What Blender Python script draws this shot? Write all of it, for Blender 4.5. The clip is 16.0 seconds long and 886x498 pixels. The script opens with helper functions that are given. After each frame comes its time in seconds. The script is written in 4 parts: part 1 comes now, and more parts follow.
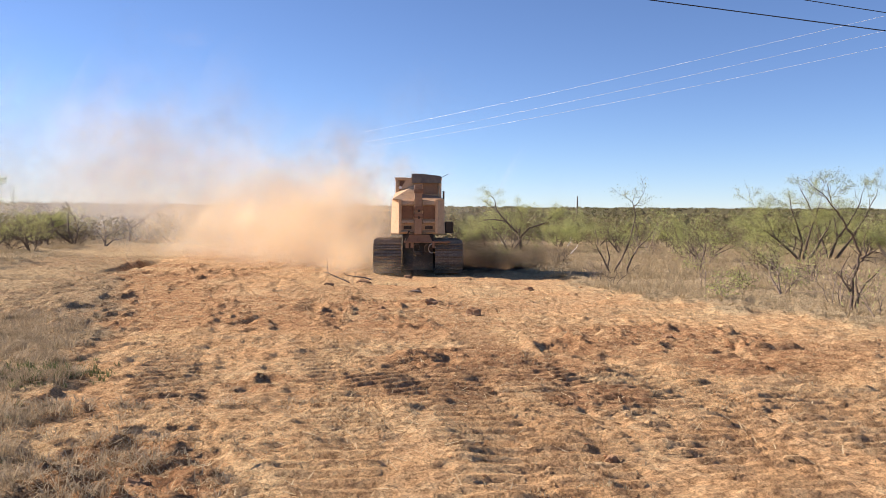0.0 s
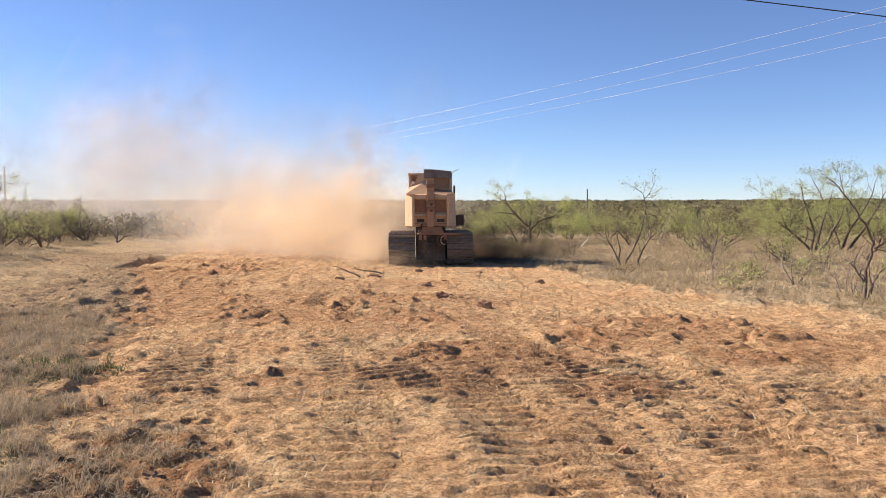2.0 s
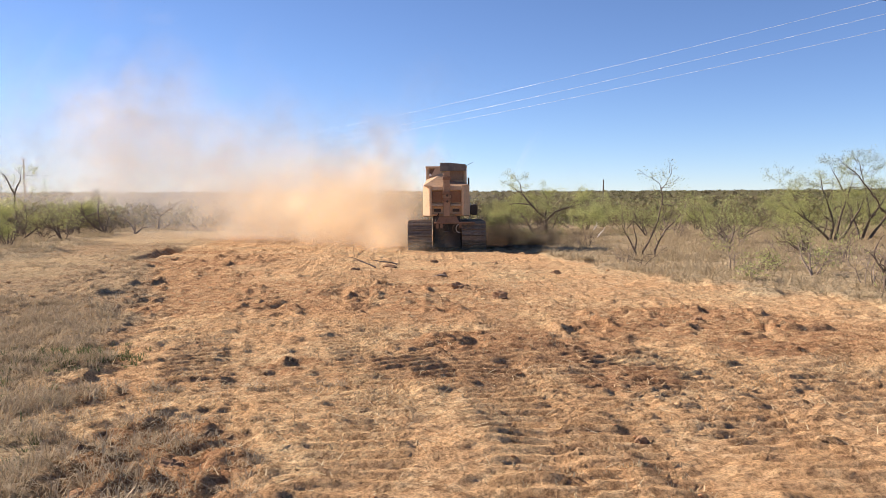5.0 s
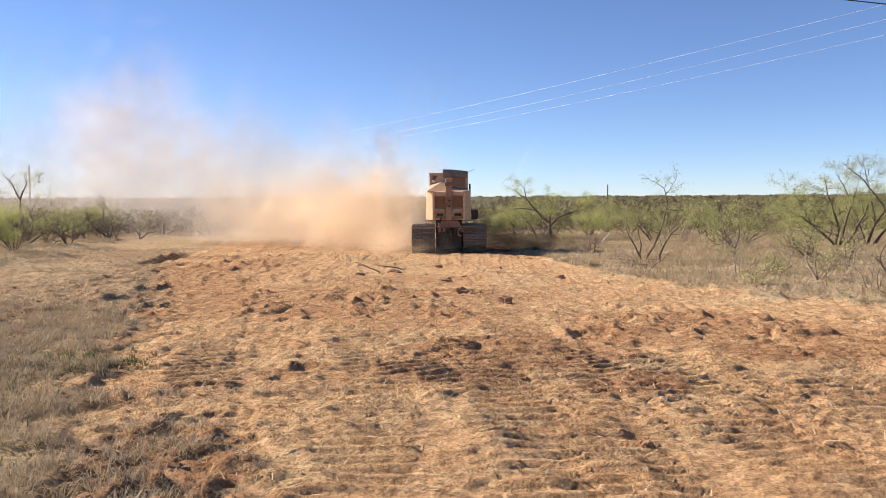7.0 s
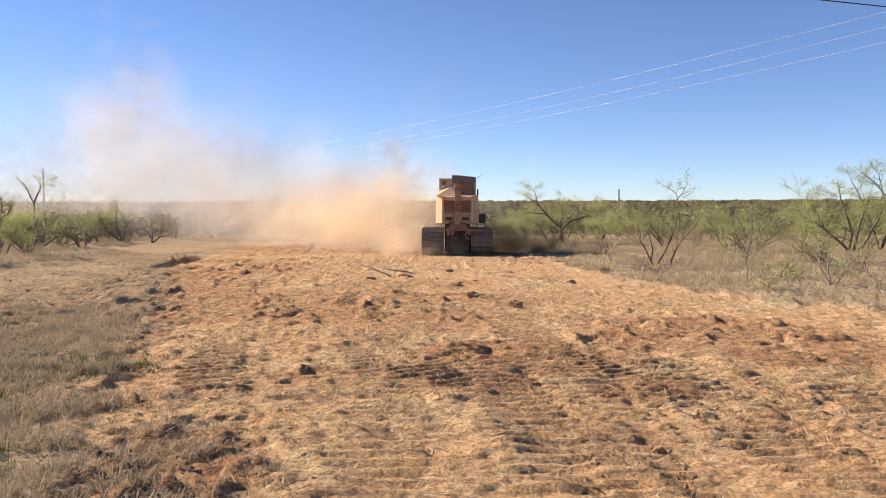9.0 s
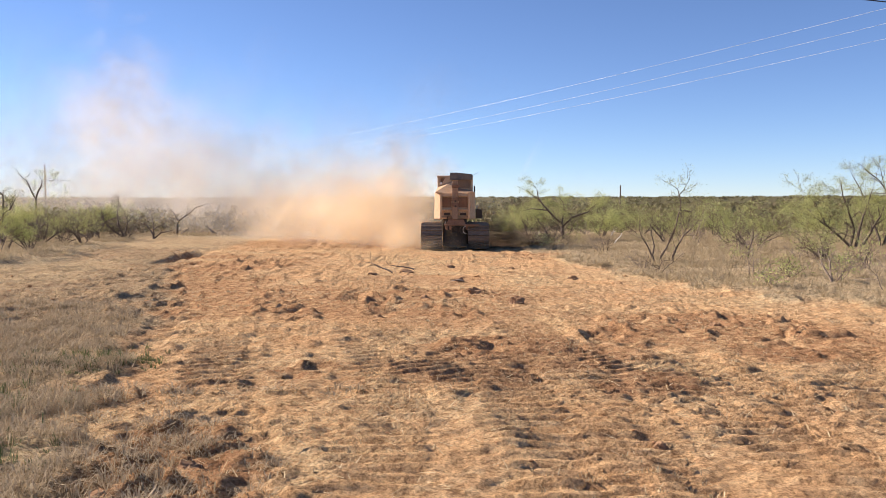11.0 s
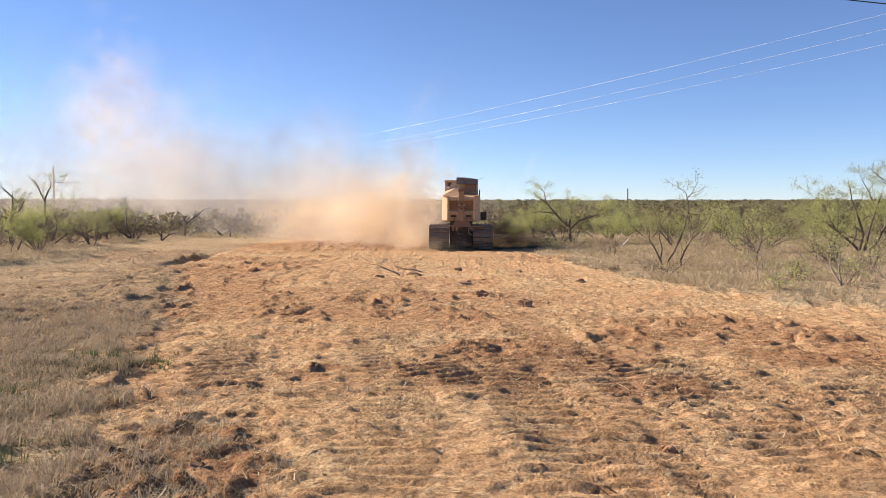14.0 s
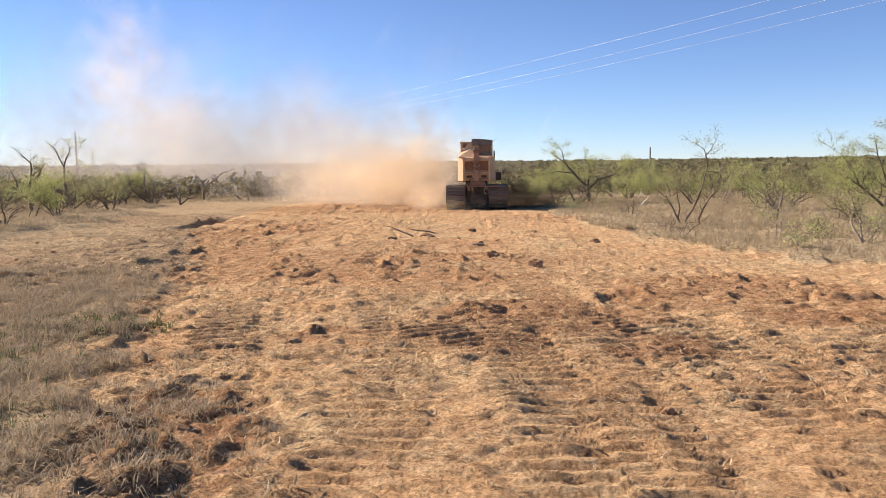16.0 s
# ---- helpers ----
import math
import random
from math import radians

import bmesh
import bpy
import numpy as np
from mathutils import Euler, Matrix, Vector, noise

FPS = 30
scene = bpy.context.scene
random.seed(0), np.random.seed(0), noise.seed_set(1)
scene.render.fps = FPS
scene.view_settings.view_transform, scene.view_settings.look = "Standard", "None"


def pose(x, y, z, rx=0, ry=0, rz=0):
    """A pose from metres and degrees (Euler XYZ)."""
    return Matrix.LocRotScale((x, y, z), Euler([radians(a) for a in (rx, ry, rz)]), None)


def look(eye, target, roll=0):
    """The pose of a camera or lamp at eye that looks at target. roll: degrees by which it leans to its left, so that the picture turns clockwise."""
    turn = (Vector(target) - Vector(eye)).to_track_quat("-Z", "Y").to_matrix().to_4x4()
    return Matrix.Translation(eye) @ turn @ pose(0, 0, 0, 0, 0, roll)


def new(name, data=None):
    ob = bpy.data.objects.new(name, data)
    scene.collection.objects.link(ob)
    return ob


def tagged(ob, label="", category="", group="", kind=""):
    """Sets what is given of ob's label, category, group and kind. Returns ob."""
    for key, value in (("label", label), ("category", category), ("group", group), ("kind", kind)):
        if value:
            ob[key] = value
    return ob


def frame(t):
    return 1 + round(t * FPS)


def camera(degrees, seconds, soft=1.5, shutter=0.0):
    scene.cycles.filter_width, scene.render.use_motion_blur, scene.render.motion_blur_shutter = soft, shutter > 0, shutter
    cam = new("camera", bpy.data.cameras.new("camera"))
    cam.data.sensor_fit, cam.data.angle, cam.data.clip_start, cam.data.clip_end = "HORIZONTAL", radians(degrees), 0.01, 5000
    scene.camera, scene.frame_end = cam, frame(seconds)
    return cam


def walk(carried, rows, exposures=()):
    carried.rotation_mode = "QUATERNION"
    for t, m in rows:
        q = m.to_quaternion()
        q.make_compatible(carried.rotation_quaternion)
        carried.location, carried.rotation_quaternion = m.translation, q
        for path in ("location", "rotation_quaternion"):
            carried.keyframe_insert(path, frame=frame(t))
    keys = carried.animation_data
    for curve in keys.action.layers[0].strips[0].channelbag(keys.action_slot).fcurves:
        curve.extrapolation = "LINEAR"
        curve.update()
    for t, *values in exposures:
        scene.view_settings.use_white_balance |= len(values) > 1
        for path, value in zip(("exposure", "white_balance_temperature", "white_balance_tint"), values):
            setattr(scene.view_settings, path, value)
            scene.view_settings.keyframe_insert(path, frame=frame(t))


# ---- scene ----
cam = camera(58.2, 16.0, soft=0.8)
PATH = [
    (0, (0.021, 0.525, 2.052), (0.114, 2.521, 1.961), 0.4),
    (0.5, (0.017, 0.537, 2.052), (0.105, 2.533, 1.956), 0.1),
    (1, (0.018, 0.538, 2.05), (0.104, 2.534, 1.954), -0.1),
    (1.5, (0.015, 0.542, 2.036), (0.093, 2.538, 1.935), -0.2),
    (2, (0.013, 0.532, 2.034), (0.081, 2.528, 1.928), -0.1),
    (2.5, (0.014, 0.52, 2.033), (0.072, 2.516, 1.925), -0.2),
    (3, (0.012, 0.528, 2.031), (0.06, 2.524, 1.918), -0.2),
    (3.5, (0.01, 0.539, 2.03), (0.049, 2.535, 1.91), -0.2),
    (4, (0.014, 0.548, 2.023), (0.046, 2.544, 1.894), -0.2),
    (6.5, (0.0, 0.528, 2.018), (0.026, 2.524, 1.898), -0.3),
    (7, (-0.003, 0.534, 2.014), (0.016, 2.531, 1.899), -0.3),
    (7.5, (0.002, 0.537, 2.014), (0.012, 2.534, 1.903), -0.3),
    (8, (0.002, 0.53, 2.014), (0.005, 2.527, 1.906), -0.4),
    (8.5, (0.001, 0.528, 2.011), (-0.002, 2.525, 1.905), -0.3),
    (9, (-0.003, 0.529, 2.014), (-0.011, 2.526, 1.91), -0.2),
    (11.5, (-0.009, 0.532, 2.007), (-0.022, 2.528, 1.892), -0.1),
    (12, (-0.017, 0.522, 2.01), (-0.032, 2.518, 1.898), 0.2),
    (12.5, (-0.028, 0.525, 2.01), (-0.047, 2.522, 1.902), 0.4),
    (13, (-0.033, 0.518, 2.018), (-0.054, 2.515, 1.911), 0.3),
    (13.5, (-0.031, 0.526, 2.012), (-0.059, 2.523, 1.911), 0.1),
    (14, (-0.031, 0.532, 2.006), (-0.059, 2.529, 1.899), 0.0),
    (14.5, (-0.02, 0.535, 2.0), (-0.048, 2.532, 1.889), -0.0),
    (15, (0.018, 0.541, 1.995), (-0.009, 2.537, 1.872), -0.0),
    (15.5, (0.151, 0.573, 1.98), (0.101, 2.568, 1.844), -0.0),
    (16, (0.218, 0.725, 1.967), (0.134, 2.713, 1.765), -0.7),
]
walk(cam, [(t, look(eye, target, roll)) for t, eye, target, roll in PATH],
     exposures=[(0, 1.10, 6290, 20), (16, 1.10, 6290, 20)])

# ---- light ----
SUN_DIR = Vector((-0.93, 0.38, 0.56)).normalized()   # towards the sun
sun = new("sun", bpy.data.lights.new("sun", "SUN"))
sun.data.energy, sun.data.angle, sun.data.color = 5.0, radians(0.55), (1.0, 0.88, 0.70)
sun.matrix_world = look(SUN_DIR * 60, (0, 0, 0))
world = bpy.data.worlds.new("sky")
scene.world = world
world.use_nodes = True
wn = world.node_tree
sky = wn.nodes.new("ShaderNodeTexSky")
sky.sky_type, sky.sun_disc = "NISHITA", False
sky.sun_elevation = math.asin(SUN_DIR.z)
sky.sun_rotation = math.atan2(SUN_DIR.x, SUN_DIR.y)
sky.altitude, sky.air_density, sky.dust_density, sky.ozone_density = 1200, 0.80, 0.0, 4.4
wn.nodes["Background"].inputs["Strength"].default_value = 0.067
wn.links.new(sky.outputs[0], wn.nodes["Background"].inputs["Color"])
scene.cycles.transparent_max_bounces = 256

# ---- materials ----


def material(name, rough=0.8, metal=0.0, spec=0.3):
    m = bpy.data.materials.new(name)
    m.use_nodes = True
    b = m.node_tree.nodes["Principled BSDF"]
    b.inputs["Roughness"].default_value = rough
    b.inputs["Metallic"].default_value = metal
    b.inputs["Specular IOR Level"].default_value = spec
    return m, m.node_tree, b


def add(tree, kind, **values):
    n = tree.nodes.new(kind)
    for key, value in values.items():
        n.inputs[key].default_value = value
    return n


def noise_node(tree, scale, detail=6.0, rough=0.6, coords="Object"):
    tc = tree.nodes.new("ShaderNodeTexCoord")
    n = add(tree, "ShaderNodeTexNoise", Scale=scale, Detail=detail, Roughness=rough)
    tree.links.new(tc.outputs[coords], n.inputs["Vector"])
    return n.outputs["Fac"]


def ramp(tree, fac, stops):
    r = tree.nodes.new("ShaderNodeValToRGB")
    e = r.color_ramp.elements
    while len(e) < len(stops):
        e.new(0.5)
    for el, (p, c) in zip(e, stops):
        el.position, el.color = p, (*c, 1) if len(c) == 3 else c
    tree.links.new(fac, r.inputs[0])
    return r.outputs[0]


def mixed(tree, fac, a, b, mode="MIX"):
    n = tree.nodes.new("ShaderNodeMix")
    n.data_type, n.blend_type = "RGBA", mode
    for value, sock in ((fac, n.inputs[0]), (a, n.inputs[6]), (b, n.inputs[7])):
        if isinstance(value, (int, float)):
            sock.default_value = value
        elif isinstance(value, tuple):
            sock.default_value = (*value, 1)
        else:
            tree.links.new(value, sock)
    return n.outputs[2]


def bump(tree, bsdf, height, strength, distance):
    b = add(tree, "ShaderNodeBump", Strength=strength, Distance=distance)
    tree.links.new(height, b.inputs["Height"])
    tree.links.new(b.outputs[0], bsdf.inputs["Normal"])


def attribute(tree, name, out="Fac"):
    a = tree.nodes.new("ShaderNodeAttribute")
    a.attribute_name = name
    return a.outputs[out]


def painted(name, base, wear, rough=0.55, metal=0.0, dusty=0.5, dust=(0.50, 0.33, 0.19), grain=14, spec=0.3, islands=False):
    """A coated or bare surface with scratches, stains and a coat of settled dust."""
    m, t, b = material(name, rough, metal, spec)
    big, fine = noise_node(t, 2.3), noise_node(t, grain, 8, 0.7)
    col = mixed(t, ramp(t, fine, [(0.48, (0, 0, 0)), (0.68, (1, 1, 1))]), base, wear)
    col = mixed(t, ramp(t, big, [(0.35, (dusty * 0.3,) * 3), (0.65, (dusty,) * 3)]), col, dust)
    if islands:
        geo = t.nodes.new("ShaderNodeNewGeometry")
        col = mixed(t, 1.0, col, ramp(t, geo.outputs["Random Per Island"], [(0.0, (0.8,) * 3), (1.0, (2.0, 2.05, 2.0))]), "MULTIPLY")
    t.links.new(col, b.inputs["Base Color"])
    bump(t, b, fine, 0.25, 0.01)
    return m


def soil_material():
    m, t, b = material("soil", 1.0, 0, 0.0)
    fine, mid, big = noise_node(t, 38, 8, 0.75), noise_node(t, 5.5, 7, 0.65), noise_node(t, 0.7, 5, 0.6)
    col = ramp(t, mid, [(0.3, (0.40, 0.23, 0.115)), (0.5, (0.60, 0.385, 0.20)), (0.7, (0.74, 0.53, 0.30))])
    col = mixed(t, ramp(t, big, [(0.4, (0, 0, 0)), (0.62, (0.7, 0.7, 0.7))]), col, (0.60, 0.345, 0.165))
    col = mixed(t, ramp(t, noise_node(t, 2.1, 9, 0.72), [(0.46, (0, 0, 0)), (0.62, (0.32,) * 3)]), col, (0.40, 0.235, 0.13))
    chaff = ramp(t, noise_node(t, 24, 9, 0.8), [(0.46, (0, 0, 0)), (0.60, (1, 1, 1))])
    cover = t.nodes.new("ShaderNodeMath")
    cover.operation = "MULTIPLY"
    t.links.new(attribute(t, "cover"), cover.inputs[0])
    t.links.new(chaff, cover.inputs[1])
    col = mixed(t, cover.outputs[0], col, (0.70, 0.55, 0.30))
    damp = t.nodes.new("ShaderNodeMath")
    damp.operation = "MULTIPLY"
    t.links.new(attribute(t, "damp"), damp.inputs[0])
    t.links.new(ramp(t, noise_node(t, 9, 6, 0.7), [(0.35, (0.25,) * 3), (0.6, (1, 1, 1))]), damp.inputs[1])
    col = mixed(t, damp.outputs[0], col, (0.30, 0.16, 0.085))
    loose = t.nodes.new("ShaderNodeMath")
    loose.operation = "MULTIPLY"
    t.links.new(attribute(t, "turned"), loose.inputs[0])
    t.links.new(ramp(t, noise_node(t, 4.2, 8, 0.75), [(0.40, (0.1,) * 3), (0.58, (0.9,) * 3)]), loose.inputs[1])
    col = mixed(t, loose.outputs[0], col, (0.36, 0.19, 0.095))
    thatch = t.nodes.new("ShaderNodeMath")
    thatch.operation = "MULTIPLY"
    t.links.new(attribute(t, "thatch"), thatch.inputs[0])
    t.links.new(ramp(t, noise_node(t, 3.5, 7, 0.7), [(0.3, (0.55,) * 3), (0.6, (1, 1, 1))]), thatch.inputs[1])
    col = mixed(t, thatch.outputs[0], col, ramp(t, noise_node(t, 30, 8, 0.75), [(0.35, (0.20, 0.155, 0.09)), (0.65, (0.50, 0.41, 0.27))]))
    col = mixed(t, attribute(t, "scrub"), col, (0.115, 0.105, 0.06))
    speck = ramp(t, fine, [(0.40, (0.2,) * 3), (0.54, (1, 1, 1))])
    col = mixed(t, 0.55, col, speck, "MULTIPLY")
    # Dark mottling in the colour stands in for cracks and tiny shadow gaps.
    fissure_shade = ramp(t, noise_node(t, 8.5, 9, 0.78), [(0.40, (0.34, 0.29, 0.27)), (0.52, (1, 1, 1)), (0.66, (1.12, 1.12, 1.1))])
    col = mixed(t, 0.62, col, fissure_shade, "MULTIPLY")
    col = mixed(t, 1.0, col, (1.13, 1.17, 1.20), "MULTIPLY")
    t.links.new(col, b.inputs["Base Color"])
    rel = t.nodes.new("ShaderNodeMath")
    rel.operation = "MULTIPLY_ADD"
    t.links.new(noise_node(t, 13, 6, 0.7), rel.inputs[0])
    rel.inputs[1].default_value = 2.2
    t.links.new(fine, rel.inputs[2])
    bump(t, b, rel.outputs[0], 1.0, 0.03)
    return m


def tint_material(name, base, other, rough=0.8, translucent=0.0):
    """Grass, leaves and the like: the colour goes from base to other with the mesh's own tint."""
    m, t, b = material(name, rough, 0, 0.04)
    col = mixed(t, attribute(t, "tint"), tuple(c * 0.82 for c in base), tuple(c * 0.82 for c in other))
    t.links.new(col, b.inputs["Base Color"])
    if translucent:
        tr, mx = t.nodes.new("ShaderNodeBsdfTranslucent"), add(t, "ShaderNodeMixShader", Fac=translucent)
        t.links.new(col, tr.inputs[0])
        t.links.new(b.outputs[0], mx.inputs[1])
        t.links.new(tr.outputs[0], mx.inputs[2])
        t.links.new(mx.outputs[0], t.nodes["Material Output"].inputs[0])
    return m


def bark_material(name, dark, light):
    m, t, b = material(name, 0.9, 0, 0.1)
    n = noise_node(t, 16, 8, 0.7)
    t.links.new(ramp(t, n, [(0.3, dark), (0.7, light)]), b.inputs["Base Color"])
    bump(t, b, n, 0.6, 0.02)
    return m


def dust_material(name, colour, strength):
    """Fine airborne dust: each wisp thins out towards its rim."""
    m = bpy.data.materials.new(name)
    m.use_nodes = True
    t = m.node_tree
    t.nodes.remove(t.nodes["Principled BSDF"])
    d = add(t, "ShaderNodeBsdfDiffuse", Color=(*colour, 1))
    tr = add(t, "ShaderNodeBsdfTranslucent", Color=(*colour, 1))
    body = t.nodes.new("ShaderNodeAddShader")
    t.links.new(d.outputs[0], body.inputs[0])
    t.links.new(tr.outputs[0], body.inputs[1])
    thin = t.nodes.new("ShaderNodeBsdfTransparent")
    soft = attribute(t, "soft")
    k = t.nodes.new("ShaderNodeMath")
    k.operation = "MULTIPLY"
    t.links.new(soft, k.inputs[0])
    t.links.new(ramp(t, noise_node(t, 0.9, 5, 0.6), [(0.32, (strength * 0.5,) * 3), (0.66, (strength * 1.4,) * 3)]), k.inputs[1])
    out = t.nodes.new("ShaderNodeMixShader")
    t.links.new(k.outputs[0], out.inputs[0])
    t.links.new(thin.outputs[0], out.inputs[1])
    t.links.new(body.outputs[0], out.inputs[2])
    t.links.new(out.outputs[0], t.nodes["Material Output"].inputs[0])
    return m


SOIL = soil_material()
CLOD = painted("clod_soil", (0.27, 0.145, 0.075), (0.17, 0.085, 0.045), 0.95, 0, 0.4, (0.44, 0.27, 0.14), 20, 0.0, True)
# Upturned clods: a darker brown than the scraped soil.
DARK_CLOD = painted("dark_clod_soil", (0.25, 0.15, 0.088), (0.15, 0.085, 0.05), 1.0, 0, 0.5, (0.42, 0.27, 0.16), 20, 0.0)
DRY = tint_material("dry_grass", (0.34, 0.26, 0.15), (0.64, 0.52, 0.33), 0.8, 0.25)
VERGE = tint_material("verge_grass", (0.30, 0.225, 0.135), (0.64, 0.52, 0.345), 0.8, 0.25)
GREEN_GRASS = tint_material("green_grass", (0.10, 0.13, 0.055), (0.24, 0.25, 0.11), 0.8, 0.25)
STRAW = tint_material("straw", (0.44, 0.31, 0.16), (0.78, 0.62, 0.38), 0.7)
LEAF = tint_material("mesquite_leaf", (0.33, 0.35, 0.13), (0.66, 0.69, 0.28), 0.6, 0.55)
BRUSH = tint_material("brush", (0.20, 0.165, 0.10), (0.29, 0.28, 0.13), 0.8, 0.25)
BARK = bark_material("mesquite_bark", (0.075, 0.055, 0.042), (0.20, 0.155, 0.12))
DARK_DEAD = bark_material("dark_dead_wood", (0.07, 0.053, 0.042), (0.19, 0.15, 0.12))
DEAD = bark_material("dead_wood", (0.17, 0.13, 0.10), (0.36, 0.29, 0.225))
BLEACHED = bark_material("bleached_wood", (0.62, 0.57, 0.49), (0.85, 0.80, 0.72))
POLE = bark_material("pole_wood", (0.10, 0.08, 0.065), (0.22, 0.185, 0.15))
YELLOW = painted("worn_yellow_paint", (0.56, 0.355, 0.19), (0.27, 0.145, 0.08), 0.65, 0, 0.6, (0.62, 0.44, 0.28))
# Dust brown; on the mast and right deck plate it also carries painted shade.
BROWN = painted("dusty_shade_brown_steel", (0.30, 0.175, 0.105), (0.17, 0.09, 0.055), 0.75, 0.0, 0.5, (0.44, 0.29, 0.18))
RUST = painted("rusty_steel", (0.23, 0.115, 0.065), (0.13, 0.065, 0.04), 0.75, 0.2, 0.45, (0.42, 0.25, 0.15))
SHOE = painted("worn_track_steel", (0.15, 0.115, 0.09), (0.30, 0.25, 0.20), 0.6, 0.2, 0.35, (0.30, 0.21, 0.135))
SHOE_PLATE = painted("soil_caked_steel", (0.05, 0.037, 0.028), (0.09, 0.062, 0.042), 0.85, 0.0, 0.3, (0.17, 0.11, 0.065))
GREASE = painted("oily_black_steel", (0.03, 0.026, 0.023), (0.07, 0.05, 0.038), 0.6, 0.3, 0.25, (0.20, 0.13, 0.08))
BLACK = painted("dull_black_paint", (0.06, 0.06, 0.06), (0.12, 0.11, 0.10), 0.6, 0, 0.6, (0.32, 0.25, 0.19))
LAMP = painted("lamp_glass", (0.85, 0.83, 0.78), (0.7, 0.68, 0.62), 0.2, 0, 0.2)
HOSE = painted("hose_rubber", (0.025, 0.025, 0.025), (0.06, 0.055, 0.05), 0.7, 0, 0.3)
STEEL = painted("bright_steel", (0.62, 0.58, 0.53), (0.40, 0.34, 0.28), 0.4, 0.7, 0.3)
WIRE = painted("bare_aluminium_wire", (0.62, 0.64, 0.68), (0.55, 0.56, 0.6), 0.45, 0.2, 0.0)
CABLE = painted("black_cable", (0.02, 0.025, 0.035), (0.03, 0.035, 0.045), 0.6, 0, 0.0)
DUST = dust_material("airborne_dust", (0.51, 0.435, 0.315), 0.088)
DUST_THIN = dust_material("thin_airborne_dust", (0.41, 0.375, 0.325), 0.042)
# Dust beside the tractor, with the shade on it put into a near-black colour.
SHADED_DUST = dust_material("shade_black_dust", (0.022, 0.02, 0.02), 0.16)

# ---- mesh helpers ----


def mesh_of(name, verts, faces, mats, attrs=None, smooth=False):
    """A mesh from arrays of corners and of equal-sized faces."""
    v, f = np.asarray(verts, dtype=np.float32), np.asarray(faces, dtype=np.int32)
    me = bpy.data.meshes.new(name)
    n, k = f.shape
    me.vertices.add(len(v))
    me.vertices.foreach_set("co", v.ravel())
    me.loops.add(n * k)
    me.loops.foreach_set("vertex_index", f.ravel())
    me.polygons.add(n)
    me.polygons.foreach_set("loop_start", np.arange(0, n * k, k, dtype=np.int32))
    me.polygons.foreach_set("use_smooth", np.full(n, smooth))
    for key, values in (attrs or {}).items():
        a = me.attributes.new(key, "FLOAT", "POINT")
        a.data.foreach_set("value", np.asarray(values, dtype=np.float32))
    for m in mats if isinstance(mats, list) else [mats]:
        me.materials.append(m)
    me.update(calc_edges=True)
    return me


def part(name, bm, mat, parent, label="", smooth=False):
    """Links a bmesh as one mesh object under a thing or a part."""
    me = bpy.data.meshes.new(name)
    bmesh.ops.recalc_face_normals(bm, faces=bm.faces)
    bm.to_mesh(me)
    bm.free()
    me.materials.append(mat)
    if smooth:
        me.polygons.foreach_set("use_smooth", np.full(len(me.polygons), True))
    ob = new(name, me)
    ob.parent = parent
    return tagged(ob, label) if label else ob


def hull(bm, points):
    """Adds the closed convex solid round the points."""
    vs = [bm.verts.new(p) for p in points]
    out = bmesh.ops.convex_hull(bm, input=vs)
    bmesh.ops.delete(bm, geom=[g for g in out["geom_interior"] if isinstance(g, bmesh.types.BMVert)], context="VERTS")
    return bm


def block(x0, x1, y0, y1, z0, z1, bevel=0.012, bm=None):
    """A box with worn, rounded edges; with bm it is added to that mesh."""
    own = bmesh.new()
    bmesh.ops.create_cube(own, size=1)
    for v in own.verts:
        v.co = Vector((x0 + (v.co.x + 0.5) * (x1 - x0), y0 + (v.co.y + 0.5) * (y1 - y0), z0 + (v.co.z + 0.5) * (z1 - z0)))
    if bevel:
        bmesh.ops.bevel(own, geom=list(own.edges), offset=bevel, segments=2, affect="EDGES", profile=0.5)
    if bm is None:
        return own
    me = bpy.data.meshes.new("tmp")
    own.to_mesh(me)
    own.free()
    bm.from_mesh(me)
    bpy.data.meshes.remove(me)
    return bm


def prism(poly, x0, x1, bm=None, bevel=0.012):
    """A solid with the outline poly, (y, z) pairs, from x0 to x1."""
    own = bmesh.new()
    a, b = [own.verts.new((x0, y, z)) for y, z in poly], [own.verts.new((x1, y, z)) for y, z in poly]
    own.faces.new(a), own.faces.new(b[::-1])
    for i in range(len(poly)):
        j = (i + 1) % len(poly)
        own.faces.new((a[j], a[i], b[i], b[j]))
    bmesh.ops.recalc_face_normals(own, faces=own.faces)
    if bevel:
        bmesh.ops.bevel(own, geom=list(own.edges), offset=bevel, segments=2, affect="EDGES", profile=0.5)
    if bm is None:
        return own
    me = bpy.data.meshes.new("tmp")
    own.to_mesh(me)
    own.free()
    bm.from_mesh(me)
    bpy.data.meshes.remove(me)
    return bm


def rod(a, b, r, bm=None, sides=10, r2=None):
    bm = bm or bmesh.new()
    a, b = Vector(a), Vector(b)
    q = (b - a).to_track_quat("Z", "Y").to_matrix().to_4x4()
    bmesh.ops.create_cone(bm, cap_ends=True, segments=sides, radius1=r, radius2=r if r2 is None else r2, depth=(b - a).length,
                          matrix=Matrix.Translation((a + b) / 2) @ q)
    return bm


